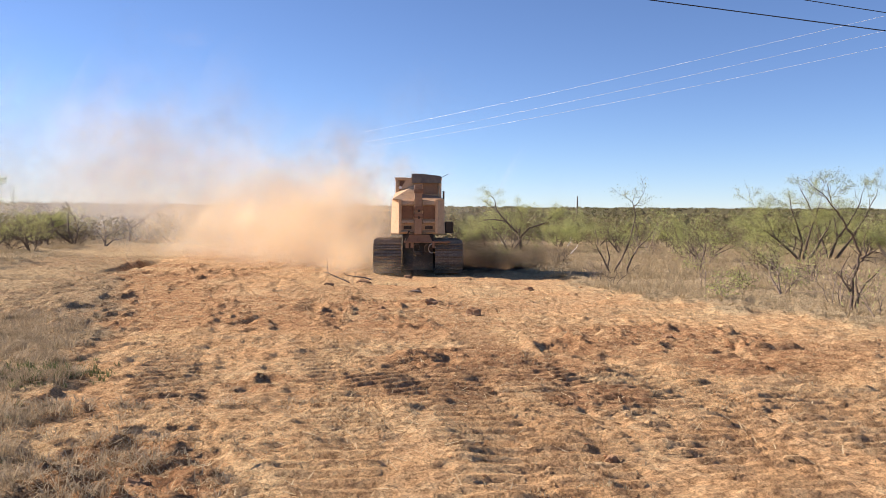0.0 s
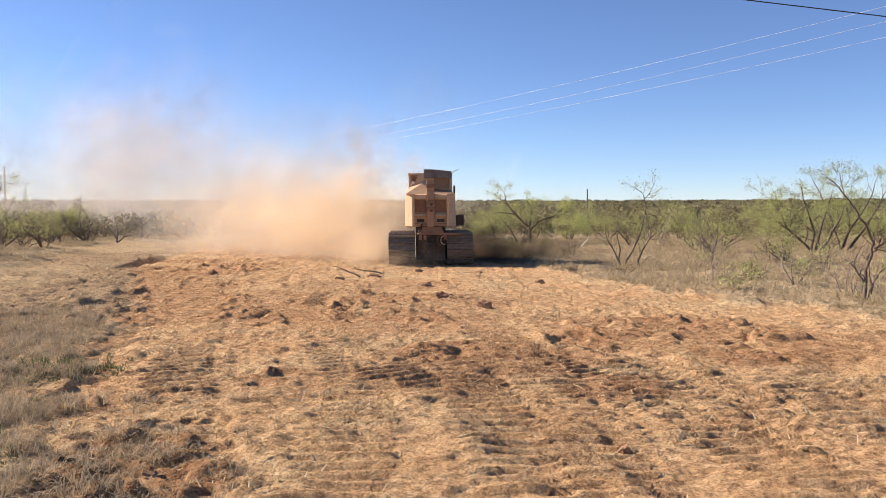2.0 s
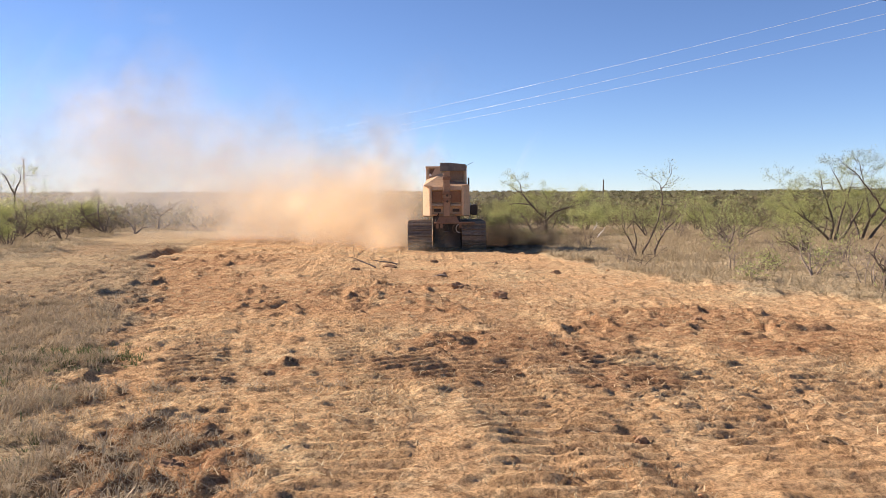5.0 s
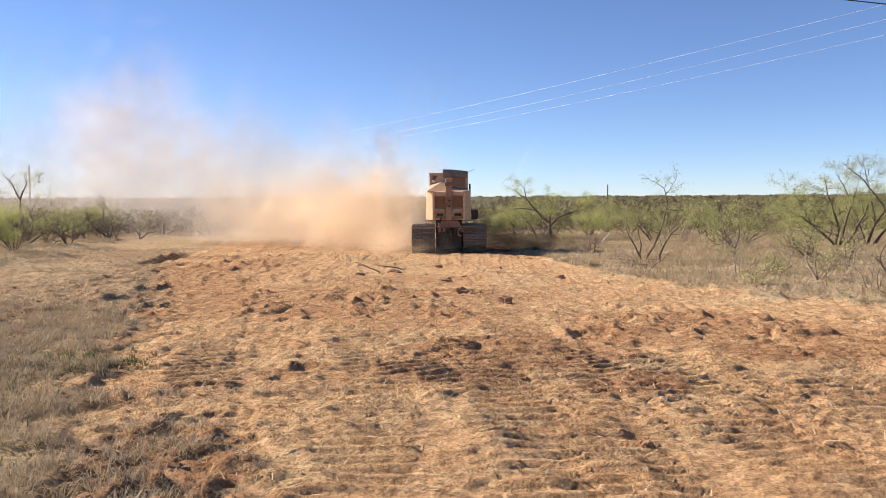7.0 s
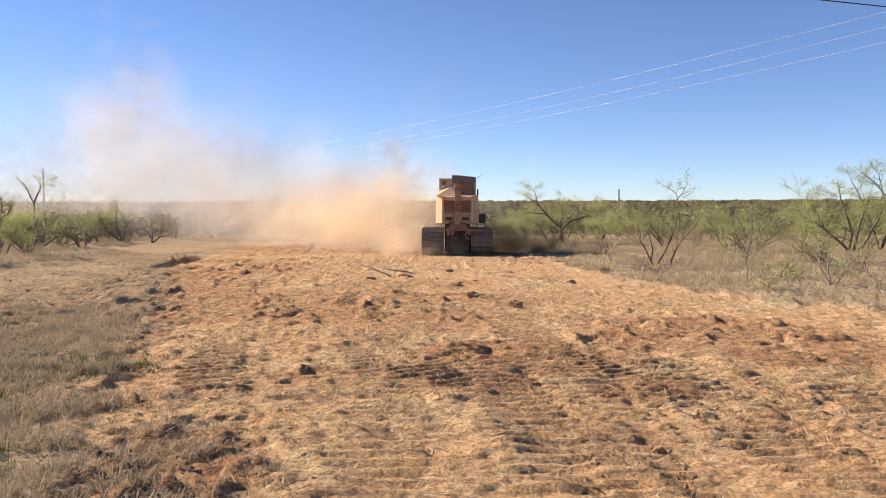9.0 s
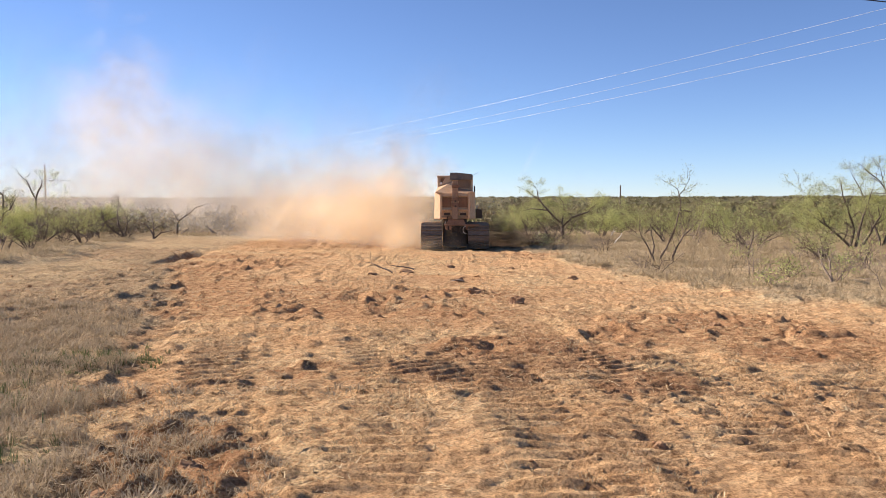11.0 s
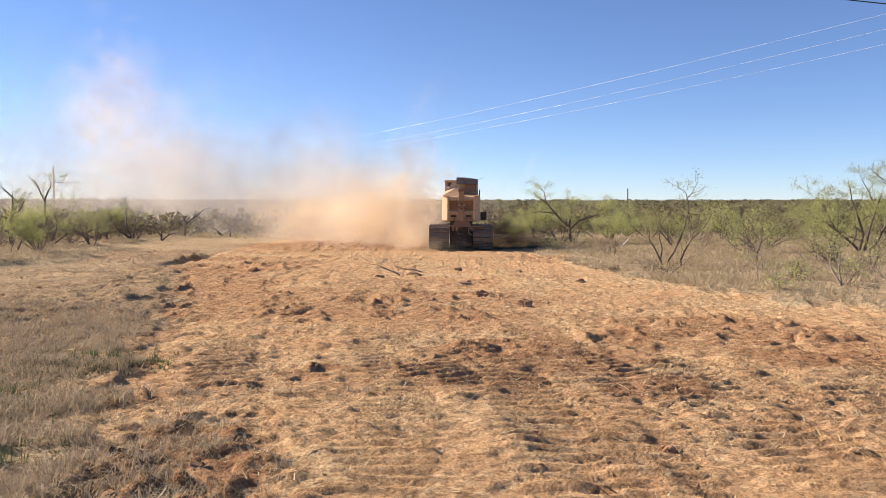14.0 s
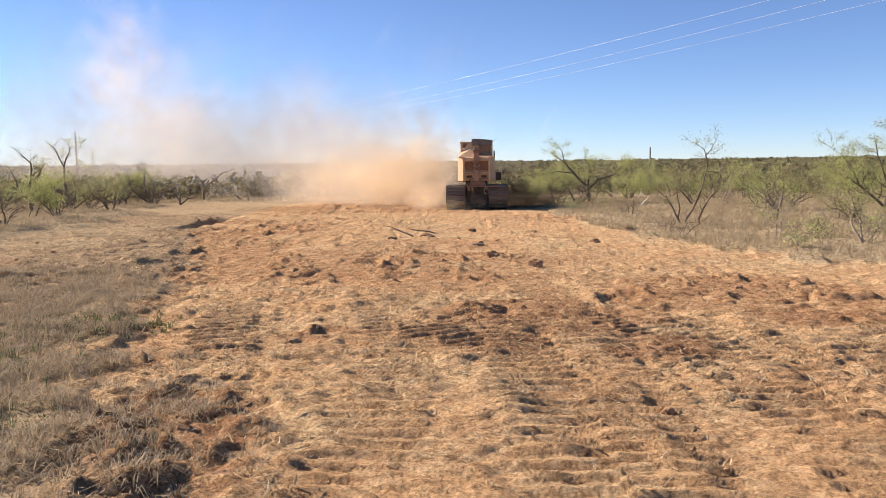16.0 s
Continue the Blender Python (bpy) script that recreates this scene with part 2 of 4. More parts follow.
def tubes(lines, sides=5):
    """Corners and four-sided faces of tapering tubes along lines of (point, radius)."""
    vs, fs, base = [], [], 0
    ring = [(math.cos(2 * math.pi * i / sides), math.sin(2 * math.pi * i / sides)) for i in range(sides)]
    for line in lines:
        for k, (p, r) in enumerate(line):
            d = (line[min(k + 1, len(line) - 1)][0] - line[max(k - 1, 0)][0]).normalized()
            s = d.cross(Vector((0.3, 0.2, 1.0)) if abs(d.z) < 0.9 else Vector((1, 0, 0))).normalized()
            u = s.cross(d)
            vs.extend(p + (s * c + u * w) * r for c, w in ring)
            if k:
                o = base + (k - 1) * sides
                fs.extend((o + i, o + (i + 1) % sides, o + sides + (i + 1) % sides, o + sides + i) for i in range(sides))
        base += len(line) * sides
    return [tuple(v) for v in vs], fs


# ---- ground ----


def lattice(ix, iy, seed):
    h = (ix.astype(np.int64) * 374761393 + iy.astype(np.int64) * 668265263 + seed * 974634777) & 0x7FFFFFFF
    h = ((h ^ (h >> 13)) * 1274126177) & 0x7FFFFFFF
    return ((h ^ (h >> 16)) & 0xFFFF) / 65535.0


def value_noise(x, y, seed):
    ix, iy = np.floor(x), np.floor(y)
    u, v = x - ix, y - iy
    u, v = u * u * (3 - 2 * u), v * v * (3 - 2 * v)
    a, b = lattice(ix, iy, seed), lattice(ix + 1, iy, seed)
    c, d = lattice(ix, iy + 1, seed), lattice(ix + 1, iy + 1, seed)
    return (a * (1 - u) + b * u) * (1 - v) + (c * (1 - u) + d * u) * v - 0.5


def smooth_step(a, b, x):
    t = np.clip((x - a) / (b - a), 0, 1)
    return t * t * (3 - 2 * t)


def edge_right(y):
    return np.interp(y, [9, 12.6, 14.6, 17.7, 21.4, 26.5, 36, 48, 52], [17, 12, 8.8, 6.5, 5.4, 4.6, 3.4, 3.0, -30])


def edge_left(y):
    return np.interp(y, [5, 15, 22.9, 31.5, 40, 48, 52], [-11, -11.5, -13.4, -14.5, -17.0, -18, 10])


def edge_ledge(y):
    return np.interp(y, [2, 5.5, 8, 10.5, 13.4, 20, 31], [-1.3, -2.2, -3.5, -4.2, -4.9, -7.0, -10.2])


def wild(x, y):
    """1 in the uncleared brush, 0 on the scraped ground."""
    j = value_noise(x * 0.9, y * 0.9, 5) * 1.6 + value_noise(x * 3, y * 3, 6) * 0.5
    return np.maximum(smooth_step(-0.3, 0.3, x + j - edge_right(y)), smooth_step(-0.4, 0.4, edge_left(y) - x - j))


# Passes of the crawler: start, heading in degrees from straight ahead, length, bend per metre.
PASSES = [(0.45, 4.0, 0, 36, 0.0), (2.0, 3.5, -3, 8, 0.0), (3.6, 3.0, 4, 8, 0.01), (1.7, 7.2, 16, 11, -0.035), (3.6, 9.0, 40, 6, -0.05), (5.6, 3.4, -2, 7, 0.0), (2.6, 12.5, 24, 7, -0.02), (-3.0, 14.5, -20, 12, 0.0),
          (-1.5, 9.0, -14, 16, 0.0), (5.2, 4.0, 10, 8, 0.0), (1.2, 9.0, -22, 6, 0.02)]


def prints(x, y):
    """Ridges pressed by the track shoes, and where the shoes have gone."""
    out, gone = np.zeros_like(x), np.zeros_like(x)
    for px, py, head, length, bend in PASSES:
        a = radians(head)
        s = (x - px) * math.sin(a) + (y - py) * math.cos(a)
        d = (x - px) * math.cos(a) - (y - py) * math.sin(a) - bend * s * s
        fade = smooth_step(0, 0.6, s) * smooth_step(length, length - 1.2, s)
        for side in (-1.02, 1.02):
            band = smooth_step(0.46, 0.36, np.abs(d - side))
            worn = smooth_step(-0.35, 0.1, value_noise(x * 1.1 + px, y * 1.1, 31) + 0.15)
            ph = (s + 0.06 * value_noise(x * 2.5, y * 2.5, 33)) / 0.2154 % 1.0
            ridge = np.where(ph < 0.2, ph / 0.2, 1 - (ph - 0.2) / 0.8)
            mark = band * fade * worn
            out = np.where(mark > gone, mark * (0.062 * ridge - 0.027), out)
            gone = np.maximum(gone, mark)
    return out, gone


def crumb(x, y):
    """Broken soil: flat-topped crumbs with steep sides, in patches."""
    a = value_noise(x * 9.0 + 3.1 * value_noise(x * 2, y * 2, 61), y * 13.0, 62) + 0.55 * value_noise(x * 19, y * 23, 63)
    rough = smooth_step(-0.12, 0.22, value_noise(x * 0.45, y * 0.45, 64) + 0.5 * value_noise(x * 1.6, y * 1.6, 65))
    return (0.011 + 0.021 * rough) * smooth_step(0.0, 0.2, a)


def turned(x, y):
    """1 where the blade has left the soil lying in broken heaps."""
    a = value_noise(x * 0.17 + 3.3, y * 0.24, 71) + 0.6 * value_noise(x * 0.6, y * 0.9, 72)
    belt = 0.22 * np.exp(-((y - 20) / 7.0) ** 2 - ((x + 1.0) / 5.5) ** 2) + 0.18 * np.exp(-((y - 11) / 3.0) ** 2 - ((x - 2.2) / 3.2) ** 2)
    corner = np.exp(-((x + 2.1 + 0.25 * (y - 6.5)) / 0.9) ** 2 - ((y - 6.3) / 1.7) ** 2)
    return np.maximum(smooth_step(0.0, 0.26, a + belt) * (1 - wild(x, y)) * smooth_step(6.5, 9.5, y) * smooth_step(52, 44, y), smooth_step(0.25, 0.7, corner))


def heaps(x, y):
    """Broken windrows: short, sharp-crested ridges and pits."""
    wx, wy = x + 0.5 * value_noise(x * 1.3, y * 1.3, 73), y + 0.5 * value_noise(x * 1.3, y * 1.3, 74)
    a = value_noise(wx * 2.0, wy * 2.4, 75)
    b = value_noise(wx * 4.6, wy * 5.2, 76)
    crest = np.clip(1 - np.abs(a) * 5.0, 0, 1) ** 1.5
    return 0.07 * crest * smooth_step(-0.2, 0.25, b) + 0.04 * smooth_step(0.12, 0.32, b) - 0.05 * smooth_step(-0.18, -0.36, b)


def height(x, y):
    x, y = np.asarray(x, float), np.asarray(y, float)
    r = np.hypot(x, y)
    near = smooth_step(70, 25, r)
    h = 0.10 * value_noise(x * 0.16, y * 0.16, 1) + 0.06 * value_noise(x * 0.55, y * 0.55, 2) * near
    pressed, gone = prints(x, y)
    h += near * (1 - 0.6 * gone) * (0.032 * value_noise(x * 1.7, y * 1.7, 3) + 0.026 * value_noise(x * 4.3, y * 4.3, 4)
                 + 0.040 * value_noise(x * 8.5, y * 8.5, 7) + 0.016 * value_noise(x * 16, y * 16, 8)
                 + crumb(x, y))
    lumps = smooth_step(0.12, 0.34, value_noise(x * 2.6, y * 2.6, 9)) * 0.03 * near
    t = turned(x, y)
    h += lumps + (pressed * smooth_step(46, 32, y) * (1 - 0.3 * t) + heaps(x, y) * (0.10 + 0.90 * t) * (1 - 0.8 * gone) * smooth_step(60, 40, y))
    w = wild(x, y)
    h += (0.09 + 0.10 * smooth_step(-6, -11, x)) * w * near                                   # the scraped ground lies lower than the brush
    gap = x - edge_ledge(y) + 0.5 * value_noise(x * 2, y * 2, 12)
    h += 0.055 * smooth_step(0.10, -0.10, gap + 1.2 * value_noise(x * 0.9, y * 0.9, 13)) * smooth_step(33, 28, y) * smooth_step(2, 5, y) * near
    ru, rv = y - 30.4, x + 9.85 + 0.08 * (y - 30.4)
    h -= 0.40 * np.exp(-(ru / 3.2) ** 4 - (rv / 0.34) ** 4)
    h -= 0.10 * np.exp(-(((x - 2.6) / 0.7) ** 2 + ((y - 23.6) / 0.35) ** 2))
    h += 12.5 * smooth_step(160, 1500, r) + 2.0 * value_noise(x / 160, y / 160, 14) * smooth_step(200, 700, r)
    return h


def ground():
    def steps(start, first, grow, stop):
        out, d = [start], first
        while out[-1] < stop:
            out.append(out[-1] + d)
            d *= grow
        return out
    xs = np.array(sorted([-v for v in steps(7.5, 0.05, 1.036, 2600)] + list(np.arange(-7.46, 9.0, 0.042)) + steps(9.0, 0.07, 1.045, 2600)))
    ys = np.array(sorted([-v for v in steps(-3.0, 0.3, 1.16, 900)] + list(np.arange(3.03, 11, 0.031)) + steps(11.0, 0.034, 1.0165, 2800)))
    X, Y = np.meshgrid(xs, ys)
    x, y = X.ravel(), Y.ravel()
    z = height(x, y)
    w = wild(x, y)
    gap = smooth_step(0.3, -0.5, x - edge_ledge(y) + value_noise(x, y, 12))
    cover = np.clip(0.20 + 0.9 * value_noise(x * 0.5, y * 0.5, 21) + 0.5 * value_noise(x * 1.8, y * 1.8, 22) + 0.55 * gap + 0.8 * w, 0, 1)
    damp = np.zeros_like(x)
    for cx, cy, rx, ry, k in ((1.2, 10.9, 1.3, 1.5, 0.9), (2.1, 9.3, 0.7, 0.7, 1.0), (4.4, 14.0, 0.8, 1.0, 0.7), (4.3, 10.8, 0.9, 0.5, 0.9),
                              (0.3, 9.6, 0.9, 1.0, 0.7), (7.2, 12.2, 2.0, 1.0, 0.6), (-1.6, 20.5, 2.2, 2.2, 0.45), (2.6, 23.4, 0.9, 0.5, 0.8),
                              (3.0, 12.4, 1.2, 0.8, 0.5), (-4.6, 12.6, 0.3, 1.6, 0.8), (0.5, 13.6, 1.2, 1.2, 0.5), (-2.0, 6.0, 0.8, 1.3, 0.7)):
        q = ((x - cx) / rx) ** 2 + ((y - cy) / ry) ** 2 + 2.2 * value_noise(x * 1.6, y * 1.6, 24)
        damp = np.maximum(damp, k * smooth_step(1.5, 0.2, q))
    cover *= 1 - 0.8 * damp
    nx, ny = len(xs), len(ys)
    i = np.arange(nx * ny).reshape(ny, nx)
    f = np.stack([i[:-1, :-1], i[:-1, 1:], i[1:, 1:], i[1:, :-1]], -1).reshape(-1, 4)
    me = mesh_of("ground", np.stack([x, y, z], 1), f, SOIL, {"cover": cover, "damp": damp, "thatch": np.clip(0.9 * w + 0.62 * gap * smooth_step(2, 5, y), 0, 0.92), "turned": turned(x, y), "scrub": 0.95 * smooth_step(80, 260, np.hypot(x, y))}, True)
    return tagged(new("ground", me), "scraped reddish-tan dry soil with track prints and dry grass", "ground", kind="structure")


ground()


def at(x, y, up=0.0):
    return Vector((x, y, float(height(np.array([x]), np.array([y]))[0]) + up))


# ---- grass, straw and clods ----
rng = np.random.default_rng(7)


def blades(points, tall, spread, per, width, lie=0.0, simple=False):
    """Corners, faces and tints of grass tufts: bent blades of two pieces each."""
    n = len(points) * per
    root = np.repeat(points, per, 0)
    size = np.repeat(tall, per) * rng.uniform(0.45, 1.1, n)
    a = rng.uniform(0, 2 * math.pi, n)
    lean = rng.uniform(0.2, 1.5, n) * (1 + lie)
    out = np.stack([np.cos(a), np.sin(a), np.zeros(n)], 1)
    root = root + out * (rng.uniform(0, 1, n) * np.repeat(spread, per))[:, None]
    side = np.stack([-np.sin(a), np.cos(a), np.zeros(n)], 1) * (width * rng.uniform(0.6, 1.4, n))[:, None]
    up = np.array([0, 0, 1.0])
    mid = root + up * (size * 0.6)[:, None] + out * (size * lean * 0.25)[:, None]
    tip = root + up * (size * np.clip(1.05 - 0.4 * lean, 0.15, 1))[:, None] + out * (size * lean * 0.8)[:, None]
    tint = np.clip(np.repeat(rng.uniform(0, 1, len(points)), per) * 0.6 + rng.uniform(0, 0.55, n), 0, 1)
    if simple:
        return np.stack([root - side, root + side, tip], 1).reshape(-1, 3), np.arange(3 * n).reshape(-1, 3), np.repeat(tint, 3)
    v = np.stack([root - side, root + side, mid + side * 0.8, mid - side * 0.8, tip], 1).reshape(-1, 3)
    o = (np.arange(n) * 5)[:, None]
    f = np.concatenate([o + np.array([[0, 1, 2]]), o + np.array([[0, 2, 3]]), o + np.array([[3, 2, 4]])])
    return v, f, np.repeat(tint, 5)


def scatter(n, x0, x1, y0, y1, keep):
    x, y = rng.uniform(x0, x1, n), rng.uniform(y0, y1, n)
    ok = rng.uniform(0, 1, n) < keep(x, y)
    x, y = x[ok], y[ok]
    return np.stack([x, y, height(x, y) - 0.01], 1)


def grass(name, label, pts, tall, spread, per, width, mat, lie=0.0, simple=False):
    n = len(pts)
    v, f, tint = blades(pts, rng.uniform(*tall, n), rng.uniform(*spread, n), per, width, lie, simple)
    return tagged(new(name, mesh_of(name, v, f, mat, {"tint": tint})), label, "grass", kind="stuff")


def clumpy(x, y, s=1.0):
    return smooth_step(-0.15, 0.3, value_noise(x * 1.4 * s, y * 1.4 * s, 41) + 0.4 * value_noise(x * 4 * s, y * 4 * s, 42))


def left_patch(x, y):
    g = x - edge_ledge(y) + 0.8 * value_noise(x * 1.5, y * 1.5, 43)
    return smooth_step(0.2, -0.5, g) * smooth_step(24, 12, y)


grass("dry_grass", "pale dry grass tufts on the unscraped verge", scatter(22000, -9, -1, 4, 16, lambda x, y: left_patch(x, y) * (0.12 + clumpy(x, y, 1.5))),
      (0.06, 0.21), (0.05, 0.15), 18, 0.0032, VERGE, 0.8)
grass("dry_grass", "matted dry grass torn up with the soil", scatter(1500, -4.2, -0.9, 4.6, 9, lambda x, y: turned(x, y) * (y < 9) * clumpy(x, y, 1.6)),
      (0.05, 0.15), (0.05, 0.16), 18, 0.0032, VERGE, 1.2)
grass("dry_grass", "thin flattened dry grass on half-scraped soil", scatter(16000, -17, -4.5, 12, 36, lambda x, y: (1 - wild(x, y)) * smooth_step(0.5, -1.0, x - edge_ledge(y)) * (0.1 + clumpy(x, y, 0.8))),
      (0.04, 0.13), (0.05, 0.2), 14, 0.005, VERGE, 0.5, True)
grass("green_grass", "low green weeds among dry grass", scatter(3500, -7, -3, 5, 12, lambda x, y: np.exp(-(((x + 4.5) / 0.7) ** 2 + ((y - 10.3) / 0.5) ** 2))
      + 0.7 * np.exp(-(((x + 5.2) / 0.9) ** 2 + ((y - 8.0) / 0.9) ** 2)) + 0.7 * np.exp(-(((x + 3.5) / 0.4) ** 2 + ((y - 6.2) / 0.4) ** 2))),
      (0.06, 0.17), (0.03, 0.09), 12, 0.004, GREEN_GRASS)
grass("stubble", "short dry stubble on scraped soil", scatter(34000, -15, 10, 4.2, 34, lambda x, y: (1 - wild(x, y)) * 0.8 * clumpy(x, y, 0.5)),
      (0.02, 0.07), (0.02, 0.08), 6, 0.004, DRY)
grass("tall_dry_grass", "grey-tan tall dry grass under the brush", scatter(52000, 3, 36, 11, 50, lambda x, y: smooth_step(0.35, 0.9, wild(x, y)) * (0.25 + clumpy(x, y, 0.4)) * (x < 0.72 * y + 3)),
      (0.08, 0.34), (0.06, 0.25), 20, 0.0055, DRY, 0.3, True)
grass("tall_dry_grass", "grey-tan tall dry grass by the dead brush", scatter(12000, -32, -8, 18, 56, lambda x, y: smooth_step(0.35, 0.9, wild(x, y)) * (0.25 + clumpy(x, y, 0.4)) * (x > -0.72 * y - 3)),
      (0.12, 0.38), (0.06, 0.25), 18, 0.007, DRY, 0.3, True)
grass("tall_dry_grass", "grey-tan dry grass on the open range", scatter(9000, -55, 60, 50, 100, lambda x, y: 0.2 + 0.8 * clumpy(x, y, 0.15)),
      (0.25, 0.55), (0.1, 0.5), 12, 0.03, DRY, 0.3, True)


def litter(n, x0, x1, y0, y1, keep, size, width):
    """Straw and twigs that lie on the soil."""
    p = scatter(n, x0, x1, y0, y1, keep)
    n = len(p)
    a, l = rng.uniform(0, math.pi, n), rng.uniform(*size, n)
    d = np.stack([np.cos(a), np.sin(a), rng.uniform(-0.1, 0.3, n)], 1) * l[:, None]
    s = np.stack([-np.sin(a), np.cos(a), rng.uniform(-0.4, 0.4, n)], 1) * (width * rng.uniform(0.5, 1.5, n))[:, None]
    p = p + np.array([0, 0, 0.022])
    v = np.stack([p - s, p + s, p + d + s * 0.5, p + d - s * 0.5], 1).reshape(-1, 3)
    f = (np.arange(n) * 4)[:, None] + np.array([[0, 1, 2, 3]])
    return v, f, np.repeat(rng.uniform(0, 1, n), 4)


v, f, tint = litter(19000, -8, 10, 4.0, 20, lambda x, y: (1 - wild(x, y)) * (0.15 + 0.85 * clumpy(x, y, 0.6)), (0.04, 0.16), 0.0035)
tagged(new("straw_litter", mesh_of("straw_litter", v, f, STRAW, {"tint": tint})), "scattered pale straw on scraped soil", "straw", kind="stuff")


def lump(seed, squash=0.6):
    """A rough soil clod, one metre across."""
    bm = bmesh.new()
    bmesh.ops.create_icosphere(bm, subdivisions=1, radius=0.5)
    for w in bm.verts:
        w.co *= 1 + 0.55 * noise.noise(w.co * 2.3 + Vector((seed * 7.1, 0, 0)))
        w.co.z *= squash
    v = np.array([w.co[:] for w in bm.verts])
    f = np.array([[w.index for w in face.verts] for face in bm.faces])
    bm.free()
    return v, f


def clods(n, x0, x1, y0, y1, keep, size):
    kinds = [lump(i) for i in range(6)]
    p = scatter(n, x0, x1, y0, y1, keep)
    vs, fs, base = [], [], 0
    for i, q in enumerate(p):
        v, f = kinds[i % 6]
        s = size[0] + (size[1] - size[0]) * rng.uniform() ** 3
        a = rng.uniform(0, 6.28)
        m = np.array([[math.cos(a), -math.sin(a), 0], [math.sin(a), math.cos(a), 0], [0, 0, 1]])
        vs.append((v * s) @ m.T * np.array([1, 1, rng.uniform(0.7, 1.2)]) + q + np.array([0, 0, 0.1 * s]))
        fs.append(f + base)
        base += len(v)
    return np.concatenate(vs), np.concatenate(fs)


v, f = clods(15000, -14, 10, 4, 20, lambda x, y: (1 - wild(x, y)) * smooth_step(-0.1, 0.35, value_noise(x * 0.8, y * 0.8, 51) + 0.12) * np.clip(11 / y, 0.3, 1) * 0.45, (0.012, 0.045))
v2, f2 = clods(9000, -15, 9, 13, 40, lambda x, y: 0.05 * (1 - wild(x, y)) + 0.32 * turned(x, y) * smooth_step(-0.1, 0.3, value_noise(x * 1.1, y * 1.1, 52) + 0.1), (0.03, 0.115))
v, f = np.concatenate([v, v2]), np.concatenate([f, f2 + len(v)])
tagged(new("small_clods", mesh_of("small_clods", v, f, CLOD)), "crumbled reddish soil clods on scraped ground", "soil clods", kind="stuff")


def clod(x, y, size, tall=0.6, label="dark upturned soil clod with roots"):
    bm = bmesh.new()
    bmesh.ops.create_icosphere(bm, subdivisions=3, radius=0.5)
    off = Vector((x * 3.1, y * 1.7, 0))
    for w in bm.verts:
        w.co *= 1 + 0.5 * noise.noise(w.co * 2.2 + off) + 0.45 * noise.noise(w.co * 6 + off) + 0.25 * noise.noise(w.co * 15 + off)
        w.co = Vector((w.co.x * size, w.co.y * size * 0.8, w.co.z * size * tall))
    me = bpy.data.meshes.new("soil_clod")
    bm.to_mesh(me)
    bm.free()
    me.materials.append(DARK_CLOD)
    ob = tagged(new("soil_clod", me), label, "clod", "upturned clods")
    ob.location = at(x, y, 0.05 * size)
    return ob


for cx, cy, s, k in ((1.35, 15.95, 0.34, 0.75), (0.58, 17.55, 0.40, 0.8), (-0.45, 16.4, 0.22, 0.6), (4.26, 13.17, 0.20, 0.9), (0.3, 20.6, 0.34, 0.7),
                     (-1.2, 23.7, 0.42, 0.4), (-1.95, 6.4, 0.2, 0.5), (-2.3, 5.7, 0.2, 0.4), (-1.4, 5.5, 0.18, 0.4), (1.75, 7.0, 0.14, 0.8), (3.3, 21.5, 0.3, 0.5),
                     (-2.1, 22.6, 0.3, 0.5), (0.1, 25.4, 0.3, 0.5), (2.0, 25.2, 0.25, 0.6)):
    clod(cx, cy, s * 0.85, k)

# ---- trees and brush ----


def branch(lines, tips, p, d, length, r, depth, rnd, wander, up):
    """Grows one limb and what forks from it."""
    n = 5 if depth > 1 else 4
    line, q = [(p.copy(), r)], p.copy()
    for k in range(n):
        d = (d + Vector((rnd.gauss(0, 1), rnd.gauss(0, 1), rnd.gauss(0, 0.7) + up)) * wander).normalized()
        q = q + d * (length / n)
        rk = max(r * (1 - 0.55 * (k + 1) / n), 0.004)
        line.append((q.copy(), rk))
        if depth and k >= 1 and rnd.random() < 0.75:
            side = Vector((rnd.gauss(0, 1), rnd.gauss(0, 1), rnd.gauss(0.15, 0.6))).normalized()
            branch(lines, tips, q, (d * 0.55 + side * 0.85).normalized(), length * rnd.uniform(0.45, 0.75), rk * 0.62, depth - 1, rnd, wander, up)
        if depth <= 1:
            tips.append((q.copy(), d.copy()))
    lines.append(line)
    if depth:
        branch(lines, tips, q, d, length * 0.6, rk * 0.9, depth - 1, rnd, wander, up)


def leaves(root, tips, leafy, leaf, low, seed, rnd):
    """The crown: many small leaflets about the twig ends."""
    g = np.random.default_rng(seed)
    ps = [p for p, d in tips if p.z > low and rnd.random() < 0.08 + 0.92 * leafy]
    per = max(2, int(40 * leafy))
    c = np.repeat(np.array([p[:] for p in ps]), per, 0)
    n = len(c)
    c = c + g.normal(0, 0.12, (n, 3)) * np.array([1, 1, 0.8])
    d = g.normal(0, 1, (n, 3)) + np.array([0, 0, -0.35])
    d /= np.linalg.norm(d, axis=1)[:, None]
    s = np.cross(d, g.normal(0, 1, (n, 3)))
    s /= np.linalg.norm(s, axis=1)[:, None]
    l = leaf * g.uniform(0.6, 1.4, n)[:, None]
    v = np.stack([c - d * l, c + s * l * 0.26, c + d * l, c - s * l * 0.26], 1).reshape(-1, 3)
    f = (np.arange(n) * 4)[:, None] + np.array([[0, 1, 2, 3]])
    patch = np.repeat(np.clip(0.5 + np.repeat(g.normal(0, 0.25, len(ps)), per) + g.normal(0, 0.15, n), 0, 1), 4)
    crown = new("crown", mesh_of("crown", v, f, LEAF, {"tint": patch}))
    crown.parent = root


